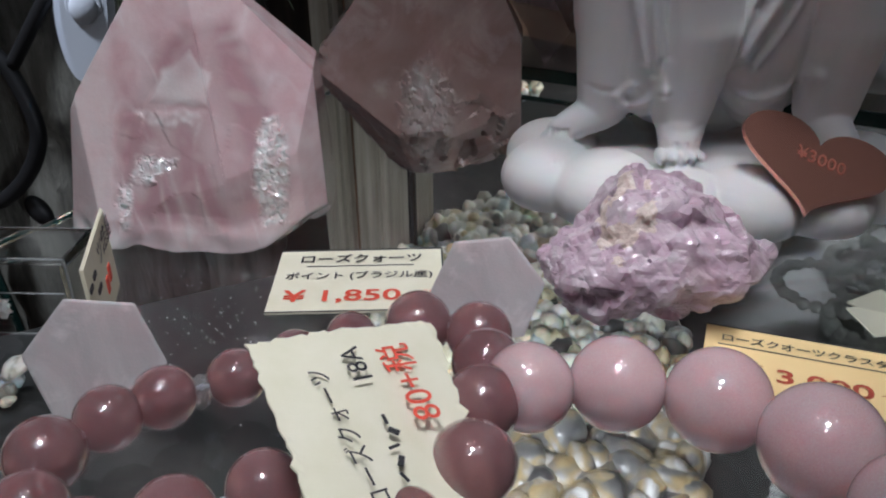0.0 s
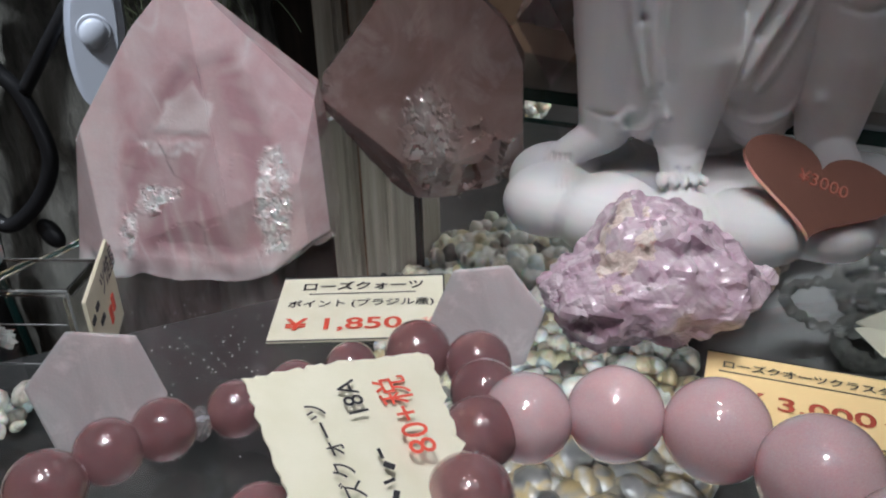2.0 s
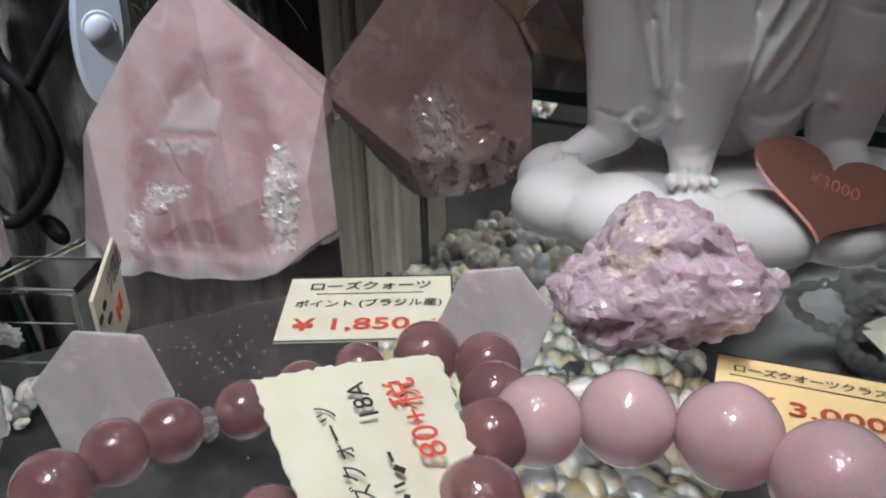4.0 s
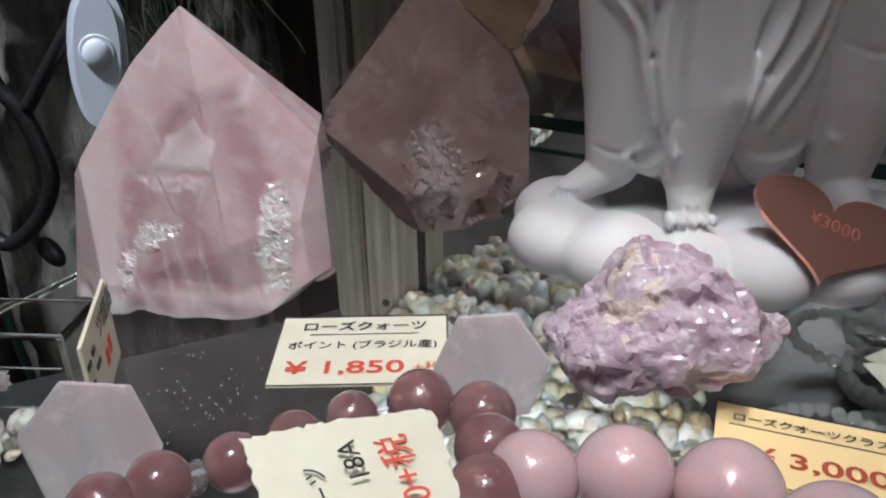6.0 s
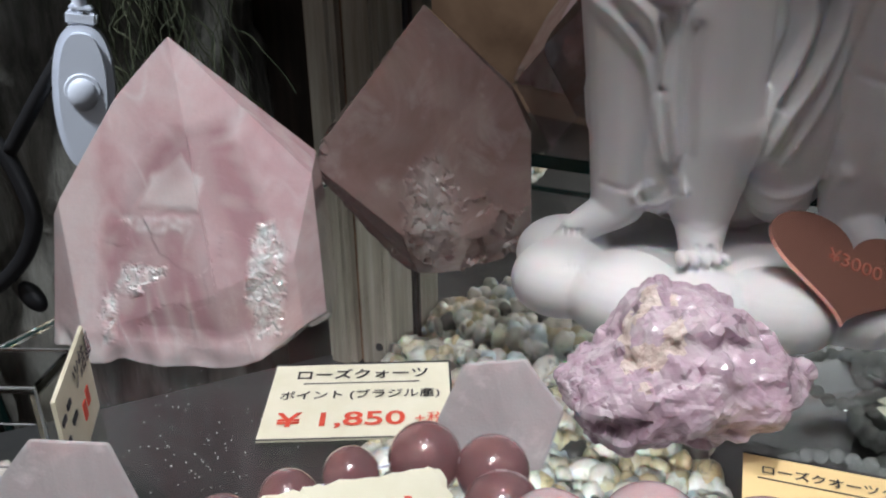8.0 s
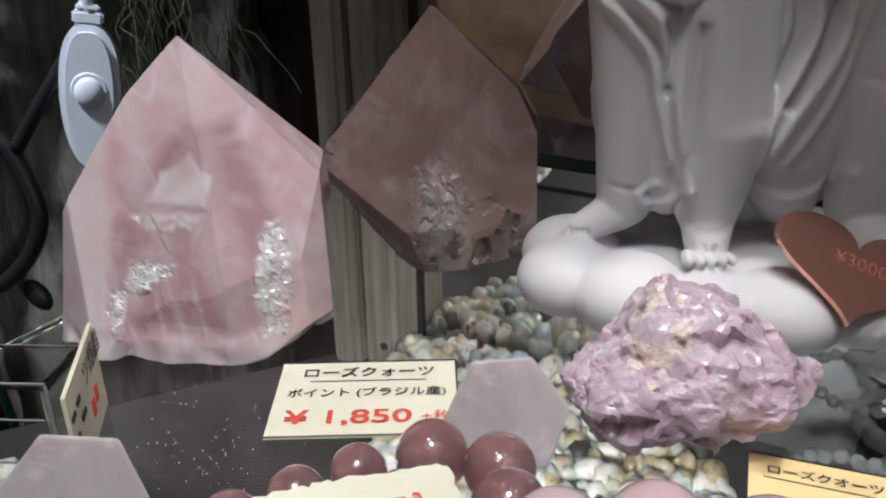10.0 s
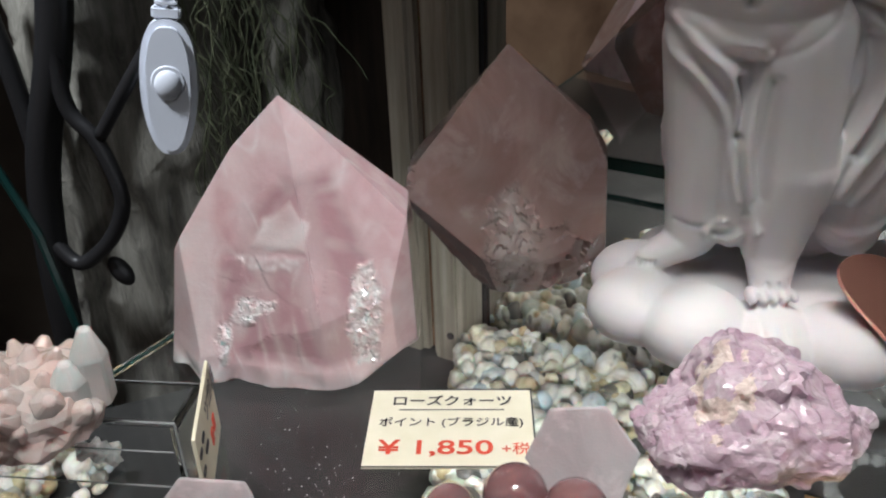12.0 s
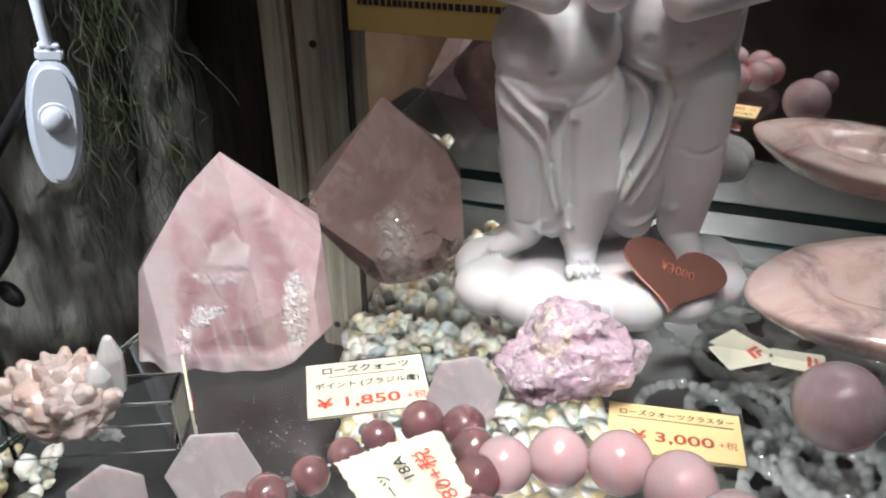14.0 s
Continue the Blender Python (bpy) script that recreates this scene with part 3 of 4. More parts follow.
# ---- lilac cluster ----
def lilac_cluster():
    ob = thing("rose_quartz_cluster", "rough lilac pink quartz cluster with ochre crust on glass", "crystal cluster", (0.0505, 0.1350, 0))
    bm = bmesh.new()
    bmesh.ops.create_icosphere(bm, subdivisions=6, radius=1)
    for v in bm.verts:
        d = v.co.copy()
        up = max(0.0, d.z)
        low = max(0.0, -d.z)
        top = 0.0305 - 0.0140 * abs(d.x) ** 1.8
        side = 0.0250 * (1 - 0.28 * low ** 1.5) * (1 - 0.10 * up)
        v.co = Vector((d.x * side * (1.08 if d.x > 0 else 1.0) + 0.0010 * up, d.y * (0.0170 - 0.001 * low) + 0.006 * up, 0.0130 + d.z * (top - 0.0130 if d.z > 0 else 0.0130)))
    rough_up(bm, 0.0030, 0.014, sharp=False)
    plates(bm, 0.0120, 0.0022)
    plates(bm, 0.0055, 0.0008)
    bmesh.ops.smooth_vert(bm, verts=bm.verts[:], factor=0.3, use_axis_x=True, use_axis_y=True, use_axis_z=True)
    plates(bm, 0.0026, 0.00026, lambda p: 1.6 if p.x < -0.012 or p.z > 0.026 else 0.4)
    for v in bm.verts:
        v.co.z = max(v.co.z, 0.0)
    for f in bm.faces:
        c = f.calc_center_median()
        crust = -0.022 < c.x < -0.001 and c.y < 0.008 and c.z > 0.0185 + 0.35 * abs(c.x + 0.009) and noise.noise(c * 230) > 0.12
        f.material_index = 1 if crust else 0
    part("cluster_body", bm, [LILAC, OCHRE], ob)


lilac_cluster()


# ---- price cards ----
def price_card(at, turn, wide, high, paper, label):
    ob = thing("price_card", label, "price card", at, turn, "price cards")
    part("card", boxes(((-wide / 2, -high / 2, 0.0), (wide / 2, high / 2, 0.0005))), paper, ob)
    b, z = 0.0004, 0.0007
    part("border", boxes(((-wide / 2, high / 2 - b, 0.0005), (wide / 2, high / 2, z)), ((wide / 2 - b, -high / 2, 0.0005), (wide / 2, high / 2 - b, z)), ((-wide / 2, -high / 2, 0.0005), (wide / 2 - b, -high / 2 + b * 0.6, z))), INK, ob, "thin black border")
    return ob


card = price_card((-0.0185, 0.1440, 0.0002), 4.5, 0.0425, 0.0300, PAPER, "cream printed price card lying on the glass shelf")
writing("lettering", "ローズクォーツ", 0.0046, INK, card, pose(0.0, 0.0095, 0.0008), bold=0.00006)
part("underline", boxes(((-0.0137, 0.0062, 0.0005), (0.0137, 0.0064, 0.0007))), INK, card)
writing("lettering", "ポイント (ブラジル産)", 0.00375, INK, card, pose(0.0, 0.0010, 0.0008), bold=0.00003)
writing("price", "¥ 1,850", 0.0078, RED_INK, card, pose(-0.0035, -0.0085, 0.0008) @ Matrix.Diagonal((1.2, 0.9, 1, 1)), "red printed price", bold=0.00012)
writing("price", "+税", 0.0046, RED_INK, card, pose(0.0162, -0.0090, 0.0008), "red printed price")

card = price_card((0.0805, 0.1095, 0.0002), -16.5, 0.0425, 0.0245, GOLD_PAPER, "tan printed price card lying on the glass shelf by the beads")
writing("lettering", "ローズクオーツクラスター", 0.0031, INK, card, pose(0.0005, 0.0070, 0.0008), bold=0.00004)
part("underline", boxes(((-0.0185, 0.0046, 0.0005), (0.0185, 0.0048, 0.0007))), INK, card)
writing("price", "¥ 3,000", 0.0068, DARK_RED, card, pose(-0.001, -0.0040, 0.0008) @ Matrix.Diagonal((1.25, 0.95, 1, 1)), "red printed price", bold=0.00012)
writing("price", "+税", 0.0038, DARK_RED, card, pose(0.0160, -0.0042, 0.0008), "red printed price")


# ---- bracelets ----
def strand(label, beads, mat, extra=()):
    """A string of round beads: plan place and radius of each."""
    ob = thing("bead_bracelet", label, "bracelet", group="bead bracelets")
    bm = bmesh.new()
    ball(bm, (0, 0, 0), 1, 40, 26)
    me = None
    for x, y, r, *lift in beads:
        if me is None:
            first = part("bead", bm, mat, ob, smooth=True)
            me = first.data
        else:
            first = new("bead", me)
            first.parent = ob
        z = lift[0] if lift else r
        first.matrix_basis = Matrix.LocRotScale((x, y, z + 0.0002), Euler((x * 90, y * 70, 1)), (r, r, r))
    bm = bmesh.new()
    tube(bm, glide([(x, y, (lift[0] if lift else r)) for x, y, r, *lift in beads], 4), 0.0004, 6)
    part("cord", bm, WHITE_PLASTIC, ob, "thin clear elastic")
    for x, y, z, r in extra:
        bm = bmesh.new()
        bmesh.ops.create_icosphere(bm, subdivisions=2, radius=r, matrix=Matrix.LocRotScale((x, y, z), Euler((0.4, 0.3, 0.6)), (0.55, 1.0, 1.0)))
        part("spacer", bm, CLEAR, ob, "clear cut spacer bead")
    return ob


strand("bracelet of deep pink polished round quartz beads", [
    (-0.062, 0.072, 0.0070), (-0.0555, 0.0825, 0.0064), (-0.0475, 0.0890, 0.0063), (-0.0355, 0.0960, 0.0059), (-0.0255, 0.1040, 0.0056), (-0.0150, 0.1110, 0.0056),
    (-0.0010, 0.1145, 0.0072), (0.0120, 0.1115, 0.0070), (0.0135, 0.0990, 0.0068, 0.0090), (0.0130, 0.0870, 0.0072, 0.0088), (0.0115, 0.0705, 0.0075, 0.0095), (0.001, 0.058, 0.0072), (-0.0110, 0.055, 0.0072),
    (-0.0225, 0.0665, 0.0066), (-0.035, 0.059, 0.0070), (-0.048, 0.054, 0.0068), (-0.059, 0.060, 0.0066)], DARK_BEAD, [(-0.0417, 0.0925, 0.0052, 0.0036)])
strand("strand of large pale pink polished round quartz beads", [
    (0.0215, 0.0920, 0.0086), (0.0380, 0.0930, 0.0091), (0.0555, 0.0885, 0.0096), (0.0695, 0.0765, 0.0104), (0.0785, 0.0605, 0.0104), (0.0785, 0.0420, 0.0100), (0.0650, 0.0290, 0.0098), (0.046, 0.028, 0.0095), (0.0290, 0.0380, 0.0092)], PALE_BEAD)


def torn_tag():
    ob = thing("paper_tag", "torn cream paper tag with handwriting, lying on the beads", "paper tag")
    corners = [Vector(p) for p in ((-0.0262, 0.0785, 0.0268), (0.0035, 0.0955, 0.0205), (0.0160, 0.0640, 0.0075), (-0.0090, 0.0475, 0.0180))]
    n, bm = 28, bmesh.new()
    grid = []
    for j in range(n + 1):
        row = []
        for i in range(n + 1):
            u, v = i / n, j / n
            p = (corners[0] * (1 - u) + corners[1] * u) * (1 - v) + (corners[3] * (1 - u) + corners[2] * u) * v
            edge = 1.0 if i in (0, n) or j in (0, n) else 0.0
            p += edge * 0.0011 * Vector((noise.noise(p * 900), noise.noise(p * 900 + Vector((5, 0, 0))), 0))
            p.z += 0.0010 * math.sin(3 * u + 2 * v) + 0.0003 * noise.noise(p * 120)
            row.append(bm.verts.new(p))
        grid.append(row)
    for a, b in zip(grid, grid[1:]):
        for i in range(n):
            bm.faces.new((a[i], a[i + 1], b[i + 1], b[i]))
    bmesh.ops.recalc_face_normals(bm, faces=bm.faces[:])
    bmesh.ops.solidify(bm, geom=bm.faces[:], thickness=0.0004)
    part("paper", bm, PAPER, ob)
    right = (corners[1] - corners[0]).normalized()
    down = (corners[3] - corners[0]).normalized()
    up = right.cross(-down).normalized()
    def on(u, v):
        p = (corners[0] * (1 - u) + corners[1] * u) * (1 - v) + (corners[3] * (1 - u) + corners[2] * u) * v
        p.z += 0.0010 * math.sin(3 * u + 2 * v)
        x = -down
        y = up.cross(x).normalized()
        return Matrix((x, y, up)).transposed().to_4x4(), p + up * 0.0016
    def write(text, size, mat, u, v, label):
        r, p = on(u, v)
        writing("handwriting", text, size, mat, ob, Matrix.Translation(p) @ r @ pose(0, 0, 0, 0, 0, random.uniform(-4, 4)), label, bold=0.00002)
    write("ローズクォーツ", 0.0040, INK, 0.30, 0.62, "black handwriting")
    write("18A", 0.0050, INK, 0.47, 0.26, "black handwriting")
    write("80+税", 0.0068, RED_INK, 0.73, 0.36, "red handwriting")
    for k, v in enumerate((0.56, 0.63, 0.70, 0.77, 0.84)):
        r, p = on(0.50 + 0.02 * (k % 2), v)
        bm = bmesh.new()
        box(bm, (-0.0010, -0.0004 - 0.0005 * (k % 2), 0), (0.0009, 0.0001, 0.0002), 0.0, Matrix.Translation(p) @ r @ pose(0, 0, 0, 0, 0, 50 * k))
        part("handwriting", bm, INK, ob, "black handwriting")


torn_tag()


# ---- statue ----
def statue():
    balls = []
    def limb(a, b, ra, rb, steps=16):
        a, b = Vector(a), Vector(b)
        for k in range(steps + 1):
            t = k / steps
            balls.append((a.lerp(b, t), ra + (rb - ra) * t, (1, 1, 1)))
    def lump(c, r, squash=(1, 1, 1), turn=None):
        balls.append((Vector(c), r, squash))
    # cloud
    lump((0.080, 0.203, 0.0055), 0.05, (1.12, 0.62, 0.16))
    for x, y, r in ((0.032, 0.194, 0.0150), (0.034, 0.212, 0.0150), (0.047, 0.184, 0.0160), (0.066, 0.181, 0.0150), (0.086, 0.180, 0.0155), (0.106, 0.182, 0.0150), (0.123, 0.192, 0.0150), (0.127, 0.208, 0.0155), (0.118, 0.224, 0.0140), (0.096, 0.230, 0.0140), (0.070, 0.230, 0.0140), (0.048, 0.226, 0.0140)):
        lump((x, y, 0.0075 if x < 0.05 else 0.0050), r, (1.0, 1.0, 0.72))
    # first figure
    limb((0.0475, 0.205, 0.085), (0.0480, 0.206, 0.050), 0.0140, 0.0104)
    limb((0.0480, 0.206, 0.050), (0.0478, 0.208, 0.026), 0.0104, 0.0080)
    limb((0.0465, 0.207, 0.0235), (0.0350, 0.2035, 0.0185), 0.0062, 0.0042, 12)
    limb((0.068, 0.203, 0.085), (0.0705, 0.199, 0.050), 0.0140, 0.0115)
    limb((0.0705, 0.199, 0.050), (0.0690, 0.200, 0.026), 0.0118, 0.0085)
    limb((0.0690, 0.198, 0.0220), (0.0675, 0.191, 0.0180), 0.0070, 0.0056, 7)
    lump((0.0560, 0.204, 0.103), 0.0228, (1.06, 0.80, 0.92))
    lump((0.0560, 0.205, 0.092), 0.0215, (1.05, 0.76, 0.70))
    lump((0.0550, 0.206, 0.138), 0.0200, (1.05, 0.80, 1.1))
    lump((0.0570, 0.206, 0.178), 0.0195)
    # second figure
    limb((0.110, 0.206, 0.088), (0.1125, 0.204, 0.050), 0.0165, 0.0120)
    limb((0.1125, 0.204, 0.050), (0.1120, 0.206, 0.026), 0.0122, 0.0092)
    limb((0.1120, 0.204, 0.0215), (0.1130, 0.194, 0.0180), 0.0070, 0.0060, 5)
    limb((0.0920, 0.212, 0.085), (0.0940, 0.213, 0.026), 0.0130, 0.0090)
    lump((0.0990, 0.207, 0.109), 0.0225, (1.08, 0.84, 0.98))
    lump((0.0990, 0.209, 0.142), 0.0200, (1.05, 0.80, 1.1))
    lump((0.0970, 0.208, 0.182), 0.0195)
    # arms, wings
    limb((0.037, 0.203, 0.150), (0.030, 0.196, 0.129), 0.0085, 0.0075)
    limb((0.030, 0.196, 0.129), (0.048, 0.181, 0.125), 0.0075, 0.0065)
    limb((0.074, 0.198, 0.150), (0.068, 0.186, 0.126), 0.0085, 0.0085)
    limb((0.118, 0.203, 0.152), (0.122, 0.190, 0.127), 0.0085, 0.0080)
    limb((0.122, 0.190, 0.127), (0.094, 0.184, 0.122), 0.0085, 0.0080)
    lump((0.125, 0.226, 0.130), 0.025, (0.6, 0.3, 1.2))
    # toes
    for k in range(5):
        lump((0.0612 + 0.0030 * k, 0.1838 + 0.0004 * abs(k - 1) ** 1.4, 0.0182 - 0.0002 * k), 0.0024 - 0.00016 * k, (0.72, 1.7, 0.95))
        lump((0.0312 + 0.0013 * k, 0.2030 - 0.0014 * k, 0.0172), 0.0018 - 0.00012 * k, (1.3, 0.7, 0.9))
    # the sheet behind the legs
    lump((0.080, 0.219, 0.055), 0.045, (0.95, 0.22, 0.95))
    lump((0.0590, 0.206, 0.058), 0.036, (0.36, 0.33, 1.0))
    lump((0.0900, 0.208, 0.064), 0.042, (0.40, 0.32, 1.0))
    bm = bmesh.new()
    ball(bm, (0, 0, 0), 1, 20, 14)
    bm.verts.index_update()
    shape = np.array([v.co for v in bm.verts])
    quads = [[v.index for v in f.verts] for f in bm.faces]
    bm.free()
    verts, faces = [], []
    for centre, r, squash in balls:
        n = len(verts) * len(shape)
        verts.append(shape * (r * np.array(squash)) + np.array(centre))
        faces += [[n + k for k in q] for q in quads]
    verts = np.concatenate(verts)
    verts[:, 2] = np.maximum(verts[:, 2], 0.0)
    me = bpy.data.meshes.new("angel_statue")
    me.from_pydata(verts.tolist(), [], faces)
    me.materials.append(PLASTER)
    ob = new("angel_statue", me)
    solid = ob.modifiers.new("solid", "REMESH")
    solid.mode, solid.voxel_size, solid.use_smooth_shade = "VOXEL", 0.00055, True
    soft = ob.modifiers.new("soft", "SMOOTH")
    soft.factor, soft.iterations = 0.5, 14
    bpy.context.view_layer.update()
    made = bpy.data.meshes.new_from_object(ob.evaluated_get(bpy.context.evaluated_depsgraph_get()))
    ob.modifiers.clear()
    ob.data = made
    co = np.empty(len(made.vertices) * 3)
    made.vertices.foreach_get("co", co)
    co = co.reshape(-1, 3)
    for centre, r, deep in (((0.0515, 0.184, 0.0970), 0.0016, 0.0022), ((0.0862, 0.1905, 0.1055), 0.0016, 0.0018), ((0.1000, 0.190, 0.1055), 0.0014, 0.0012)):
        away = (co[:, 0] - centre[0]) ** 2 + (co[:, 2] - centre[2]) ** 2
        front = co[:, 1] < 0.2
        co[:, 1] += np.where(front, deep * np.exp(-away / r ** 2), 0)
    # folds of the drapery, creases and toes, pressed into the front: a run in x and z, its half width and its height
    normal = np.empty(len(made.vertices) * 3)
    made.vertices.foreach_get("normal", normal)
    facing = np.clip(-normal.reshape(-1, 3)[:, 1] * 2.0, 0, 1) * (co[:, 1] < 0.213)
    folds = [
        ([(0.033, 0.096), (0.040, 0.091), (0.048, 0.0865), (0.056, 0.0850)], 0.0017, 0.0010),
        ([(0.035, 0.091), (0.043, 0.084), (0.050, 0.077), (0.0535, 0.068), (0.056, 0.055), (0.0585, 0.042), (0.0615, 0.034)], 0.0017, 0.0026),
        ([(0.034, 0.083), (0.042, 0.077), (0.049, 0.068), (0.0525, 0.055), (0.0565, 0.042)], 0.0015, 0.0017),
        ([(0.0580, 0.083), (0.0572, 0.072), (0.0575, 0.058), (0.0600, 0.044)], 0.0014, 0.0020),
        ([(0.0615, 0.034), (0.0580, 0.0285), (0.0525, 0.0275), (0.0505, 0.0310), (0.0540, 0.0335)], 0.0013, 0.0020),
        ([(0.0840, 0.097), (0.0920, 0.093), (0.0965, 0.086), (0.0960, 0.075), (0.0925, 0.065), (0.0870, 0.054), (0.0830, 0.043)], 0.0021, 0.0032),
        ([(0.0800, 0.093), (0.0870, 0.087), (0.0890, 0.078), (0.0870, 0.066), (0.0825, 0.054), (0.0800, 0.040)], 0.0017, 0.0022),
        ([(0.1000, 0.082), (0.0980, 0.066), (0.0930, 0.052), (0.0870, 0.040)], 0.0015, 0.0016),
        ([(0.0800, 0.034), (0.0880, 0.029), (0.0980, 0.031), (0.1040, 0.037)], 0.0022, 0.0020),
        ([(0.0525, 0.0765), (0.0540, 0.0690), (0.0545, 0.0600)], 0.0013, -0.0030),
        ([(0.0545, 0.0600), (0.0560, 0.0480), (0.0590, 0.0380)], 0.0009, -0.0018),
        ([(0.0612, 0.0760), (0.0610, 0.0600), (0.0618, 0.0440)], 0.0014, -0.0020),
        ([(0.0925, 0.0890), (0.0930, 0.0790), (0.0895, 0.0680), (0.0850, 0.0560)], 0.0013, -0.0026),
        ([(0.0840, 0.0860), (0.0845, 0.0740), (0.0810, 0.0620)], 0.0013, -0.0018),
        ([(0.0380, 0.0880), (0.0480, 0.0828), (0.0565, 0.0812), (0.0660, 0.0850), (0.0755, 0.0930)], 0.0011, -0.0006),
        ([(0.0755, 0.0930), (0.0790, 0.1000), (0.0770, 0.1090)], 0.0013, -0.0018),
        ([(0.0860, 0.0980), (0.0960, 0.0965), (0.1100, 0.0990), (0.1200, 0.1030)], 0.0012, -0.0005),
        ([(0.0600, 0.0240), (0.0680, 0.0232), (0.0770, 0.0245)], 0.0010, -0.0007),
        ([(0.0420, 0.0330), (0.0480, 0.0318), (0.0540, 0.0330)], 0.0010, -0.0007),
        ([(0.1030, 0.0640), (0.1110, 0.0620), (0.1190, 0.0640)], 0.0012, -0.0007),
    ] + [([(0.0628 + 0.0030 * k, 0.0205), (0.0628 + 0.0030 * k, 0.0130)], 0.00055, -0.0009) for k in range(4)] + [([(0.0322 + 0.0015 * k, 0.0195), (0.0318 + 0.0015 * k, 0.0155)], 0.0005, -0.0012) for k in range(4)]
    for line, wide, high in folds:
        run = np.array([(p.x, p.y) for p in glide([(x, z, 0) for x, z in line], 8)])
        near = (co[:, 0] > run[:, 0].min() - 0.006) & (co[:, 0] < run[:, 0].max() + 0.006) & (co[:, 2] > run[:, 1].min() - 0.006) & (co[:, 2] < run[:, 1].max() + 0.006) & (facing > 0)
        at = co[near][:, (0, 2)]
        away = np.full(len(at), 1.0)
        for a, b in zip(run, run[1:]):
            t = np.clip(((at - a) @ (b - a)) / max(1e-12, (b - a) @ (b - a)), 0, 1)
            away = np.minimum(away, ((at - a - t[:, None] * (b - a)) ** 2).sum(axis=1))
        co[near, 1] -= high * np.exp(-away / wide ** 2) * facing[near]
    made.vertices.foreach_set("co", co.ravel())
    made.update()
    made.polygons.foreach_set("use_smooth", [True] * len(made.polygons))
    return tagged(ob, "white plaster statue of two angels on a cloud base", "statue")


def heart():
    ob = thing("heart_tag", "copper pink heart tag with faint price leaning on the statue", "heart tag")
    tip = Vector((0.0955, 0.1640, 0.0098))
    side = Vector((0.0360, -0.0060, -0.0115)).normalized()
    up = (Vector((0.0925, 0.1862, 0.0290)) - tip)
    up = (up - side * up.dot(side)).normalized()
    out = side.cross(up).normalized()
    m = Matrix((side, up, out)).transposed().to_4x4()
    m.translation = tip
    ob.matrix_basis = m
    pts = []
    for k in range(64):
        t = 2 * math.pi * k / 64
        pts.append((0.0212 * math.sin(t) ** 3, 0.0015 + 0.00175 * (13 * math.cos(t) - 5 * math.cos(2 * t) - 2 * math.cos(3 * t) - math.cos(4 * t) + 17) * 0.56))
    low = min(p[1] for p in pts)
    bm = slab(bmesh.new(), [(x, y - low) for x, y in pts], -0.0006, 0.0009)
    part("plate", bm, COPPER, ob)
    writing("price", "¥3000", 0.0054, HEART_INK, ob, pose(0.001, 0.0175, 0.0011, 0, 0, -4), "faint red handwritten price")


heart()


# ---- riser with the peach cluster ----
riser = thing("acrylic_riser", "clear acrylic display riser on the glass shelf", "riser")
part("top_plate", boxes(((-0.130, 0.118, 0.0180), (-0.0775, 0.132, 0.0200), 0.0002)), ACRYLIC, riser)
part("side_plate", boxes(((-0.130, 0.118, 0.0), (-0.1282, 0.132, 0.0178), 0.0002)), ACRYLIC, riser)
part("side_plate", boxes(((-0.0793, 0.118, 0.0), (-0.0775, 0.132, 0.0178), 0.0002)), ACRYLIC, riser)
# pale bars drawn where the riser's clear edges catch light
for lo, hi in (((-0.130, 0.1175, 0.0196), (-0.0775, 0.1179, 0.0199)), ((-0.128, 0.1175, 0.0110), (-0.0795, 0.1178, 0.0112)), ((-0.0778, 0.1175, 0.0), (-0.0774, 0.1179, 0.0192)), ((-0.130, 0.1321, 0.0197), (-0.0775, 0.1323, 0.0199)), ((-0.130, 0.1175, 0.0002), (-0.0795, 0.1178, 0.0005))):
    part("edge_glint", boxes((lo, hi)), LIT_EDGE, riser, "pale bar for the light caught along the riser edge")
for ob in riser.children:
    ob.visible_shadow = False

tag = thing("paper_tag", "small white card with black and red handwriting beside the acrylic riser", "paper tag", (-0.0740, 0.1240, 0.0), -74)
part("card", boxes(((-0.0165, -0.0004, 0.0), (0.0140, 0.0004, 0.0215), 0.0003)), PAPER, tag)
writing("handwriting", "ツ結晶", 0.0062, INK, tag, pose(-0.009, 0.0007, 0.0165, 90, 0, 180), "black handwriting", bold=0.00012)
for x, z, w in ((0.006, 0.0150, 0.003), (0.011, 0.0145, 0.003), (0.004, 0.0105, 0.004), (0.011, 0.0095, 0.003)):
    part("handwriting", boxes(((x - w / 2, 0.0004, z), (x + w / 2, 0.0007, z + 0.0012))), INK, tag, "black handwriting")
for x, z in ((-0.008, 0.0085), (-0.004, 0.0075)):
    part("handwriting", boxes(((x - 0.0012, 0.0004, z - 0.002), (x + 0.0012, 0.0007, z + 0.002))), RED_INK, tag, "red handwriting")


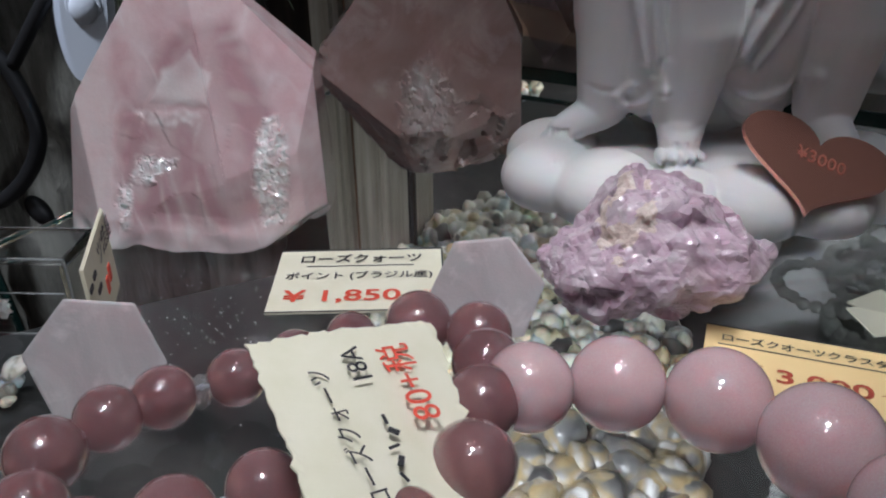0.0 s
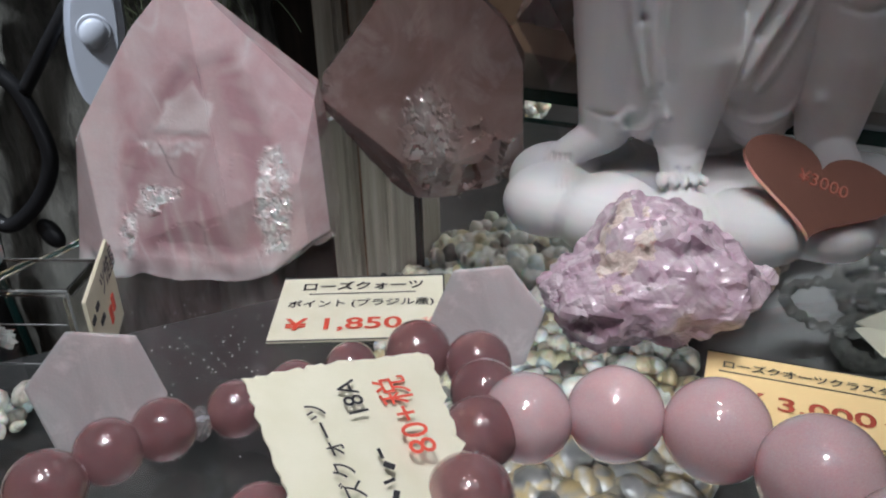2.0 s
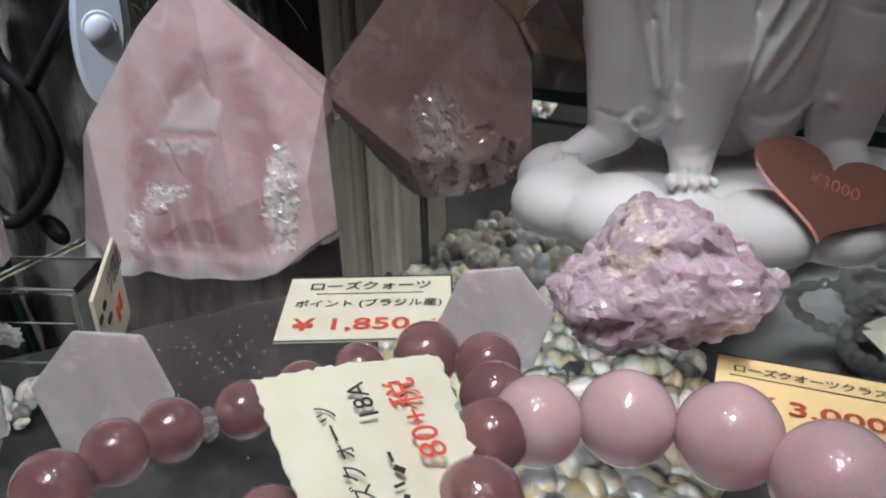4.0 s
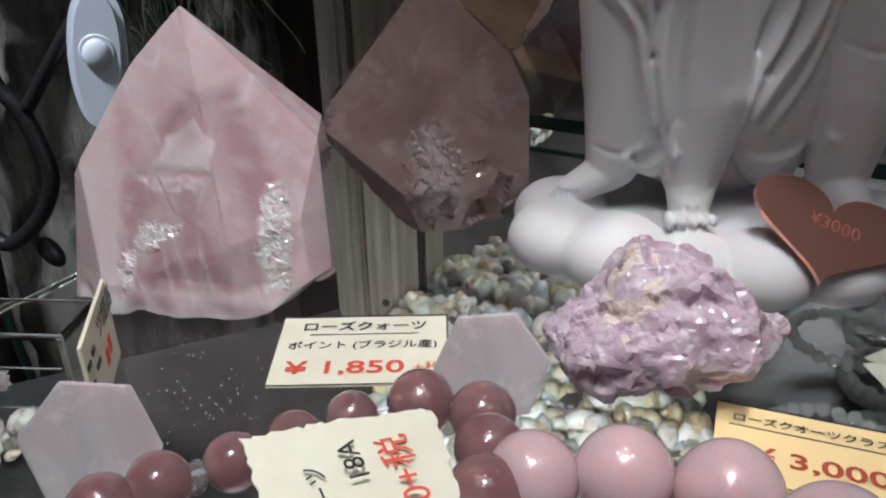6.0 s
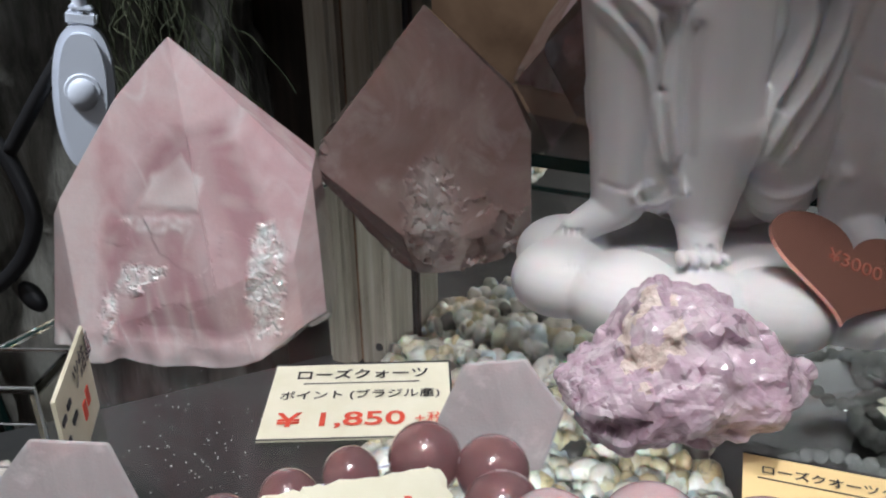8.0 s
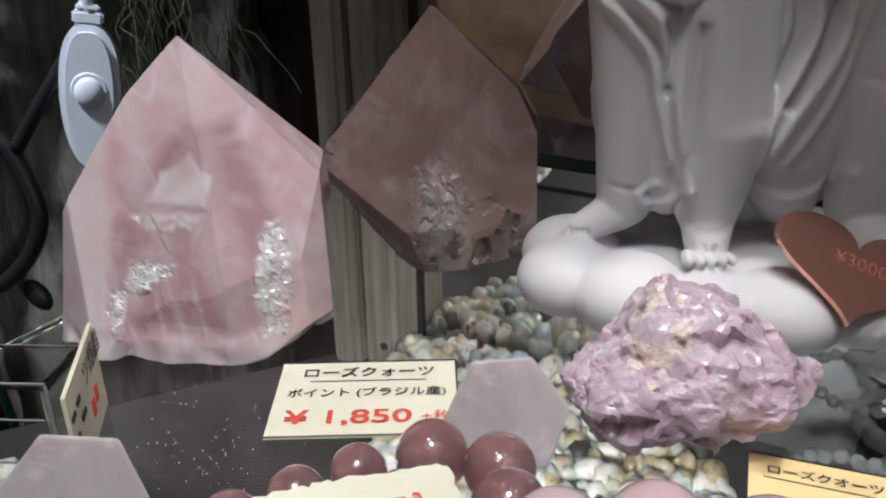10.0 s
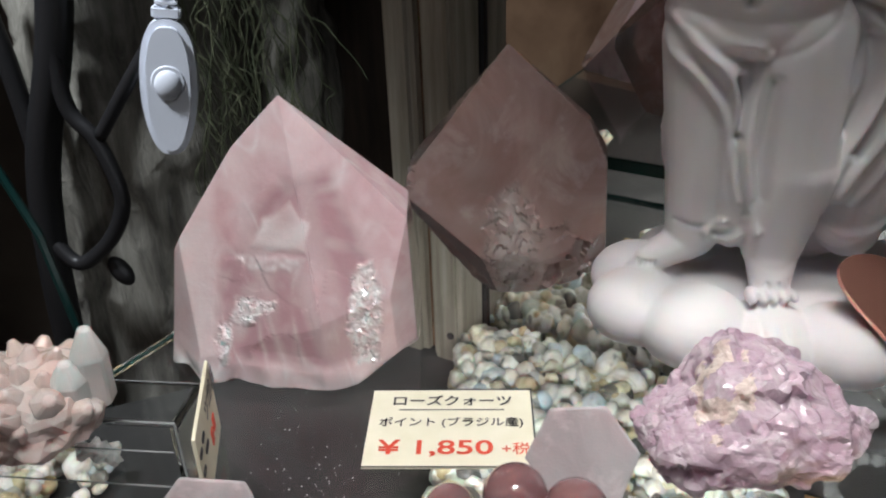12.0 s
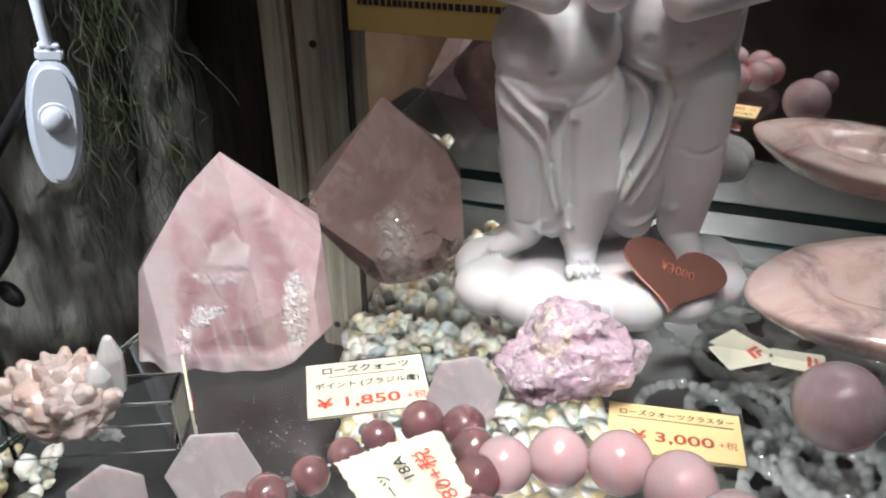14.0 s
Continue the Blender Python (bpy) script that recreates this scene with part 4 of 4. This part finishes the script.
def peach_cluster():
    ob = thing("quartz_cluster", "peach pink quartz cluster of many blunt points on the acrylic riser", "crystal cluster", (-0.107, 0.1125, 0.0202))
    bm = bmesh.new()
    bmesh.ops.create_icosphere(bm, subdivisions=4, radius=1)
    for v in bm.verts:
        d = v.co
        v.co = Vector((d.x * 0.0175, d.y * 0.014, 0.0095 + d.z * 0.0098))
    for v in bm.verts:
        v.co.z = max(v.co.z, 0.0)
        if v.co.y < 0.005:
            v.co.z -= 0.30 * (0.005 - v.co.y) * (1 - v.co.z / 0.02)
    rough_up(bm, 0.0012, 0.006)
    part("cluster_body", bm, PEACH, ob)
    for k in range(34):
        a, e = 2.4 * k + random.uniform(-0.3, 0.3), math.asin(min(0.98, (k + 0.5) / 34))
        d = Vector((math.cos(a) * math.cos(e), math.sin(a) * math.cos(e), math.sin(e)))
        s, l = random.uniform(0.0025, 0.0041), random.uniform(0.0068, 0.0105)
        base = Vector((d.x * 0.0110, d.y * 0.0080, 0.0065 + d.z * 0.0066))
        crystal_point(ob, base, d + Vector((random.uniform(-.3, .3), random.uniform(-.3, .3), 0.45)), s, l, PEACH)
    crystal_point(ob, Vector((0.0115, -0.001, 0.008)), Vector((0.10, -0.1, 1)), 0.0046, 0.0130, MILK)
    crystal_point(ob, Vector((0.0140, 0.003, 0.008)), Vector((0.12, -0.05, 1)), 0.0046, 0.0190, MILK)
    return ob


def crystal_point(ob, base, way, s, length, mat):
    bm = bmesh.new()
    bmesh.ops.create_cone(bm, segments=6, radius1=s, radius2=s * 0.90, depth=length * 0.62, cap_ends=False, matrix=pose(0, 0, length * 0.31))
    bmesh.ops.create_cone(bm, segments=6, radius1=s * 0.90, radius2=s * 0.30, depth=length * 0.38, cap_ends=True, matrix=pose(0, 0, length * 0.81))
    bmesh.ops.remove_doubles(bm, verts=bm.verts, dist=0.00001)
    bmesh.ops.bevel(bm, geom=bm.edges[:], offset=s * 0.10, segments=1, profile=0.5, affect="EDGES", clamp_overlap=True)
    bmesh.ops.transform(bm, matrix=Matrix.Translation(base) @ way.to_track_quat("Z", "Y").to_matrix().to_4x4(), verts=bm.verts)
    part("crystal_point", bm, mat, ob)


peach_cluster()
bm = bmesh.new()
bmesh.ops.create_icosphere(bm, subdivisions=3, radius=0.005, matrix=Matrix.Diagonal((1.3, 0.8, 0.7, 1)))
rough_up(bm, 0.002, 0.005)
chip = thing("white_crystal_chip", "small broken white crystal chip on the glass under the riser", "crystal chip", (-0.1035, 0.1245, 0.0035))
part("chip_body", bm, MILK, chip)


# ---- bowl and ball ----
def carved_bowl():
    ob = thing("carved_bowl", "boat-shaped brownish pink quartz bowl, polished, on the glass shelf", "bowl", (0.190, 0.162, 0), 0)
    n, rings = 48, 10
    bm = bmesh.new()
    def rim_at(t):
        x, y = math.cos(t), math.sin(t)
        return Vector((0.066 * x, 0.041 * math.copysign(abs(y) ** 1.25, y)))
    def ring(scale, z):
        return [bm.verts.new((rim_at(2 * math.pi * k / n).x * scale, rim_at(2 * math.pi * k / n).y * scale, z)) for k in range(n)]
    profile = [(0.50, 0.0), (0.80, 0.004), (0.97, 0.0125), (1.0, 0.0150), (0.97, 0.0168), (0.78, 0.0182), (0.58, 0.0184), (0.52, 0.0172), (0.42, 0.0115), (0.24, 0.0075), (0.06, 0.0068)]
    loops = [ring(s, z) for s, z in profile]
    for a, b in zip(loops, loops[1:]):
        for k in range(n):
            bm.faces.new((a[k], a[(k + 1) % n], b[(k + 1) % n], b[k]))
    bm.faces.new(list(reversed(loops[0])))
    bm.faces.new(loops[-1])
    rough_up(bm, 0.0007, 0.02, sharp=False)
    part("bowl_body", bm, BOWL, ob, smooth=True)


carved_bowl()
sphere = thing("quartz_ball", "polished pale pink quartz ball on the glass shelf", "ball", (0.128, 0.101, 0.0143))
bm = bmesh.new()
ball(bm, (0, 0, 0), 0.0142, 48, 32)
part("ball_body", bm, BALL, sphere, smooth=True)


sphere = thing("quartz_ball", "small pale lilac quartz ball on the glass shelf", "ball", (0.116, 0.039, 0.0088))
bm = bmesh.new()
ball(bm, (0, 0, 0), 0.0086, 40, 26)
part("ball_body", bm, BALL, sphere, smooth=True)


# ---- sign on the mirror ----
sign = thing("gold_sign", "gold sign with rows of dark print fixed on the mirror", "sign")
sign.matrix_basis = FRONT @ pose(0.0115, 0.013, -0.004)
part("board", boxes(((0.0, 0.0035, 0.082), (0.095, 0.0055, 0.150), 0.0004)), SIGN, sign)
for row, z in enumerate((0.097, 0.106, 0.115, 0.124, 0.133)):
    x, cells = 0.006, []
    while x < 0.088:
        w = random.uniform(0.0016, 0.0028)
        cells.append(((x, 0.0030, z - 0.0016), (x + w, 0.0036, z + 0.0016)))
        x += w + random.uniform(0.0006, 0.0012)
    part("print_line", boxes(*cells), INK, sign)


# ---- outside the side pane ----
def trunk():
    ob = thing("driftwood_trunk", "grey weathered driftwood trunk with hanging dry moss", "driftwood")
    for x, y, r0, r1, lean, label in ((-0.285, 0.53, 0.085, 0.075, 0.03, "grey cracked wood"), (-0.175, 0.53, 0.030, 0.026, 0.012, "brown slim stem")):
        bm = bmesh.new()
        tube(bm, glide([(x - lean, y, -0.42), (x, y, -0.1), (x + lean * 0.6, y, 0.12), (x + lean, y, 0.42)], 24), [r0 + (r1 - r0) * k / 72 for k in range(73)], 44)
        bm.normal_update()
        for v in bm.verts:
            q = Vector((v.co.x * 40, v.co.y * 40, v.co.z * 9))
            v.co += v.normal * (0.010 * noise.fractal(q, 0.9, 2, 4) + 0.006 * noise.ridged_multi_fractal(q * 1.6, 0.9, 2, 3, 1, 2) - 0.008)
        part("stem", bm, BARK, ob, label, True)
    bm = bmesh.new()
    for k in range(190):
        x, z = random.uniform(-0.226, -0.146), random.uniform(-0.05, 0.22)
        p = Vector((x, random.uniform(0.455, 0.49), z))
        line = [p]
        for _ in range(5):
            p = p + Vector((random.uniform(-0.012, 0.012), random.uniform(-0.004, 0.004), random.uniform(-0.028, -0.006)))
            line.append(p)
        tube(bm, glide(line, 3), random.uniform(0.0002, 0.0005), 4)
    tagged(part("moss", bm, MOSS, ob, "strands of dry green moss"), kind="stuff")


trunk()

scroll = thing("iron_stand", "black wrought iron stand with a curled bar", "iron stand")
bm = bmesh.new()
tube(bm, glide([(-0.338, 0.43, -0.4), (-0.320, 0.43, -0.095), (-0.277, 0.43, 0.047), (-0.230, 0.43, 0.25)], 8), 0.0105, 16)
part("pole", bm, BLACK, scroll, smooth=True)
for line, r in (([(-0.277, 0.425, 0.06), (-0.282, 0.425, -0.004), (-0.268, 0.425, -0.029), (-0.260, 0.425, -0.061), (-0.264, 0.425, -0.081), (-0.279, 0.425, -0.102), (-0.301, 0.425, -0.116), (-0.318, 0.427, -0.100)], 0.0050), ([(-0.205, 0.428, 0.05), (-0.238, 0.425, 0.008), (-0.265, 0.425, -0.027)], 0.0042), ([(-0.330, 0.43, 0.10), (-0.318, 0.43, 0.041), (-0.314, 0.43, 0.0), (-0.312, 0.43, -0.05)], 0.0060)):
    bm = bmesh.new()
    tube(bm, glide(line, 10), r, 12)
    part("curl", bm, BLACK, scroll, smooth=True)
bm = bmesh.new()
ball(bm, (-0.276, 0.43, -0.124), 0.009, 16, 10, (0.8, 0.6, 1.3), Euler((0, -0.5, 0)))
part("leaf_knob", bm, BLACK, scroll, smooth=True)


def inline_switch():
    ob = thing("inline_switch", "white plastic inline cord switch hanging on its cable", "switch", (-0.2255, 0.425, 0.003))
    ob.matrix_basis = pose(-0.214, 0.425, 0.004, 0, 8, 18) @ Matrix.Scale(0.93, 4)
    bm = bmesh.new()
    outline = []
    for k in range(40):
        t = 2 * math.pi * k / 40
        outline.append((0.0172 * math.copysign(abs(math.cos(t)) ** 0.75, math.cos(t)) * (1 - 0.18 * max(0, -math.sin(t))), 0.043 * math.copysign(abs(math.sin(t)) ** 0.8, math.sin(t))))
    slab(bm, outline, -0.009, 0.009)
    bmesh.ops.transform(bm, matrix=pose(0, 0, 0, 90, 0, 0), verts=bm.verts)
    edges = [e for e in bm.edges if len(e.link_faces) == 2 and e.calc_face_angle() > 1.0]
    bmesh.ops.bevel(bm, geom=edges, offset=0.004, segments=4, affect="EDGES")
    part("housing", bm, WHITE_PLASTIC, ob)
    bm = bmesh.new()
    ball(bm, (0, -0.0088, 0.004), 0.0085, 24, 16, (1, 0.55, 1.15))
    part("rocker", bm, WHITE_PLASTIC, ob, "raised round rocker", True)
    bm = bmesh.new()
    bmesh.ops.create_cone(bm, segments=32, radius1=0.0105, radius2=0.0095, depth=0.0012, cap_ends=True, matrix=pose(0, -0.0092, 0.006, 90, 0, 0))
    part("rocker_ring", bm, WHITE_PLASTIC, ob)
    part("strain_relief", boxes(((-0.0085, -0.005, 0.0425), (0.0085, 0.005, 0.0505), 0.0015), ((-0.0065, -0.004, 0.0505), (0.0065, 0.004, 0.054), 0.001)), WHITE_PLASTIC, ob)
    bm = bmesh.new()
    tube(bm, glide([(0.0, 0, 0.050), (-0.004, 0, 0.075), (-0.010, 0.005, 0.12), (-0.012, 0.02, 0.30)], 8), 0.0040, 12)
    part("cable", bm, WHITE_PLASTIC, ob, smooth=True)


inline_switch()


# ---- below the shelf ----
def chips(name, label, area, count, size, height, mat, seed):
    rng = random.Random(seed)
    bm = bmesh.new()
    bmesh.ops.create_icosphere(bm, subdivisions=2, radius=1)
    shape = [v.co.copy() for v in bm.verts]
    tris = [[v.index for v in f.verts] for f in bm.faces]
    bm.free()
    verts, faces = [], []
    x0, y0, x1, y1 = area
    for _ in range(count):
        p = Vector((rng.uniform(x0, x1), rng.uniform(y0, y1), 0))
        s = rng.uniform(*size)
        if (p - Vector((*CORNER.xy, 0))).dot(BACK) > 0.016 - s and p.x > -0.05:
            continue
        p.z = -0.108 + 0.4 * s + rng.random() * height
        m = Matrix.LocRotScale(p, Euler((rng.random() * 6, rng.random() * 6, rng.random() * 6)), (s, s * rng.uniform(0.6, 1.0), s * rng.uniform(0.5, 0.9)))
        faces += [[len(verts) + k for k in f] for f in tris]
        lumpy = Vector((rng.random(), rng.random(), rng.random())) * 40
        verts += [m @ (v * (1 + 0.28 * noise.noise(v * 1.3 + lumpy))) for v in shape]
    me = bpy.data.meshes.new(name)
    me.from_pydata(verts, [], faces)
    me.materials.append(mat)
    me.polygons.foreach_set("use_smooth", [True] * len(me.polygons))
    return tagged(new(name, me), label, "stone chips", kind="stuff")


chips("stone_chips", "white and cream tumbled stone chips on the lower shelf", (-0.034, 0.205, 0.095, 0.335), 2300, (0.0030, 0.0072), 0.014, CHIP, 3)
chips("stone_chips", "grey and brown tumbled stones on the lower shelf", (0.0, 0.125, 0.085, 0.215), 330, (0.004, 0.011), 0.008, DULL_CHIP, 4)
chips("stone_chips", "pale tumbled stone chips in the tray by the side pane", (-0.30, 0.10, -0.172, 0.228), 700, (0.003, 0.0065), 0.012, CHIP, 5)
tagged(mesh_object("tray", boxes(((-0.31, 0.09, -0.118), (-0.165, 0.232, -0.109), 0.002)), WHITE_PLASTIC), "white tray holding pale stone chips", "tray")


def clear_bracelet(at, radius, bead, count, turn, label, mat):
    ob = thing("clear_bracelet", label, "bracelet", at, turn, "clear bead bracelets")
    bm = bmesh.new()
    bmesh.ops.create_icosphere(bm, subdivisions=2, radius=bead)
    first = part("bead", bm, mat, ob)
    me = first.data
    for k in range(count):
        o = first if k == 0 else new("bead", me)
        o.parent = ob
        a = 2 * math.pi * k / count
        o.matrix_basis = pose(radius * math.cos(a), radius * 0.9 * math.sin(a), bead * (1 + 0.3 * (k % 2)), 20 * k, 35 * k, 0)
    return ob


rng = random.Random(8)
for k in range(26):
    x, y = rng.uniform(0.128, 0.27), rng.uniform(0.155, 0.225)
    clear_bracelet((x, y, -0.108 + 0.006 * (k % 5)), rng.uniform(0.020, 0.028), rng.uniform(0.0028, 0.0038), 26, rng.uniform(0, 360), "clear faceted crystal bead bracelet on the lower shelf", SPARKLE)
for k in range(4):
    clear_bracelet((0.190 + 0.014 * k, 0.150 - 0.006 * (k % 2), -0.108 + 0.005 * k), 0.022, 0.0032, 26, 40 * k, "dark purple faceted crystal bead bracelet on the lower shelf", PURPLE)
for x, y, turn in ((0.172, 0.245, 10), (0.200, 0.238, -28), (0.255, 0.235, 20)):
    t = thing("paper_tag", "small cream paper tag with red marks among the clear bracelets", "paper tag", (x, y, -0.078), turn, "small paper tags")
    part("paper", boxes(((-0.013, -0.010, 0.0), (0.013, 0.010, 0.0008), 0.0002)), PAPER, t)
    part("handwriting", boxes(((0.004, -0.006, 0.0009), (0.006, 0.006, 0.0012)), ((0.0075, -0.005, 0.0009), (0.009, 0.004, 0.0012))), RED_INK, t, "red marks")

rng = random.Random(4)
bm = bmesh.new()
for _ in range(150):
    a, d = rng.gauss(-0.052, 0.012), rng.gauss(0.125, 0.012)
    r = rng.uniform(0.00007, 0.00020)
    bmesh.ops.create_icosphere(bm, subdivisions=1, radius=r, matrix=pose(a, d, r * 0.8))
tagged(mesh_object("dust_specks", bm, DUST), "bright dust specks and scratches on the glass shelf", "dust", kind="stuff")
bm = bmesh.new()
tube(bm, [(-0.300, 0.360, 0.012), (-0.270, 0.352, -0.057), (-0.259, 0.348, -0.128), (-0.240, 0.34, -0.25)], 0.0024, 6)
tagged(mesh_object("glass_pane_edge", bm, EDGE), "dark green edge of a glass pane beyond the side", "glass edge", kind="structure")

statue()
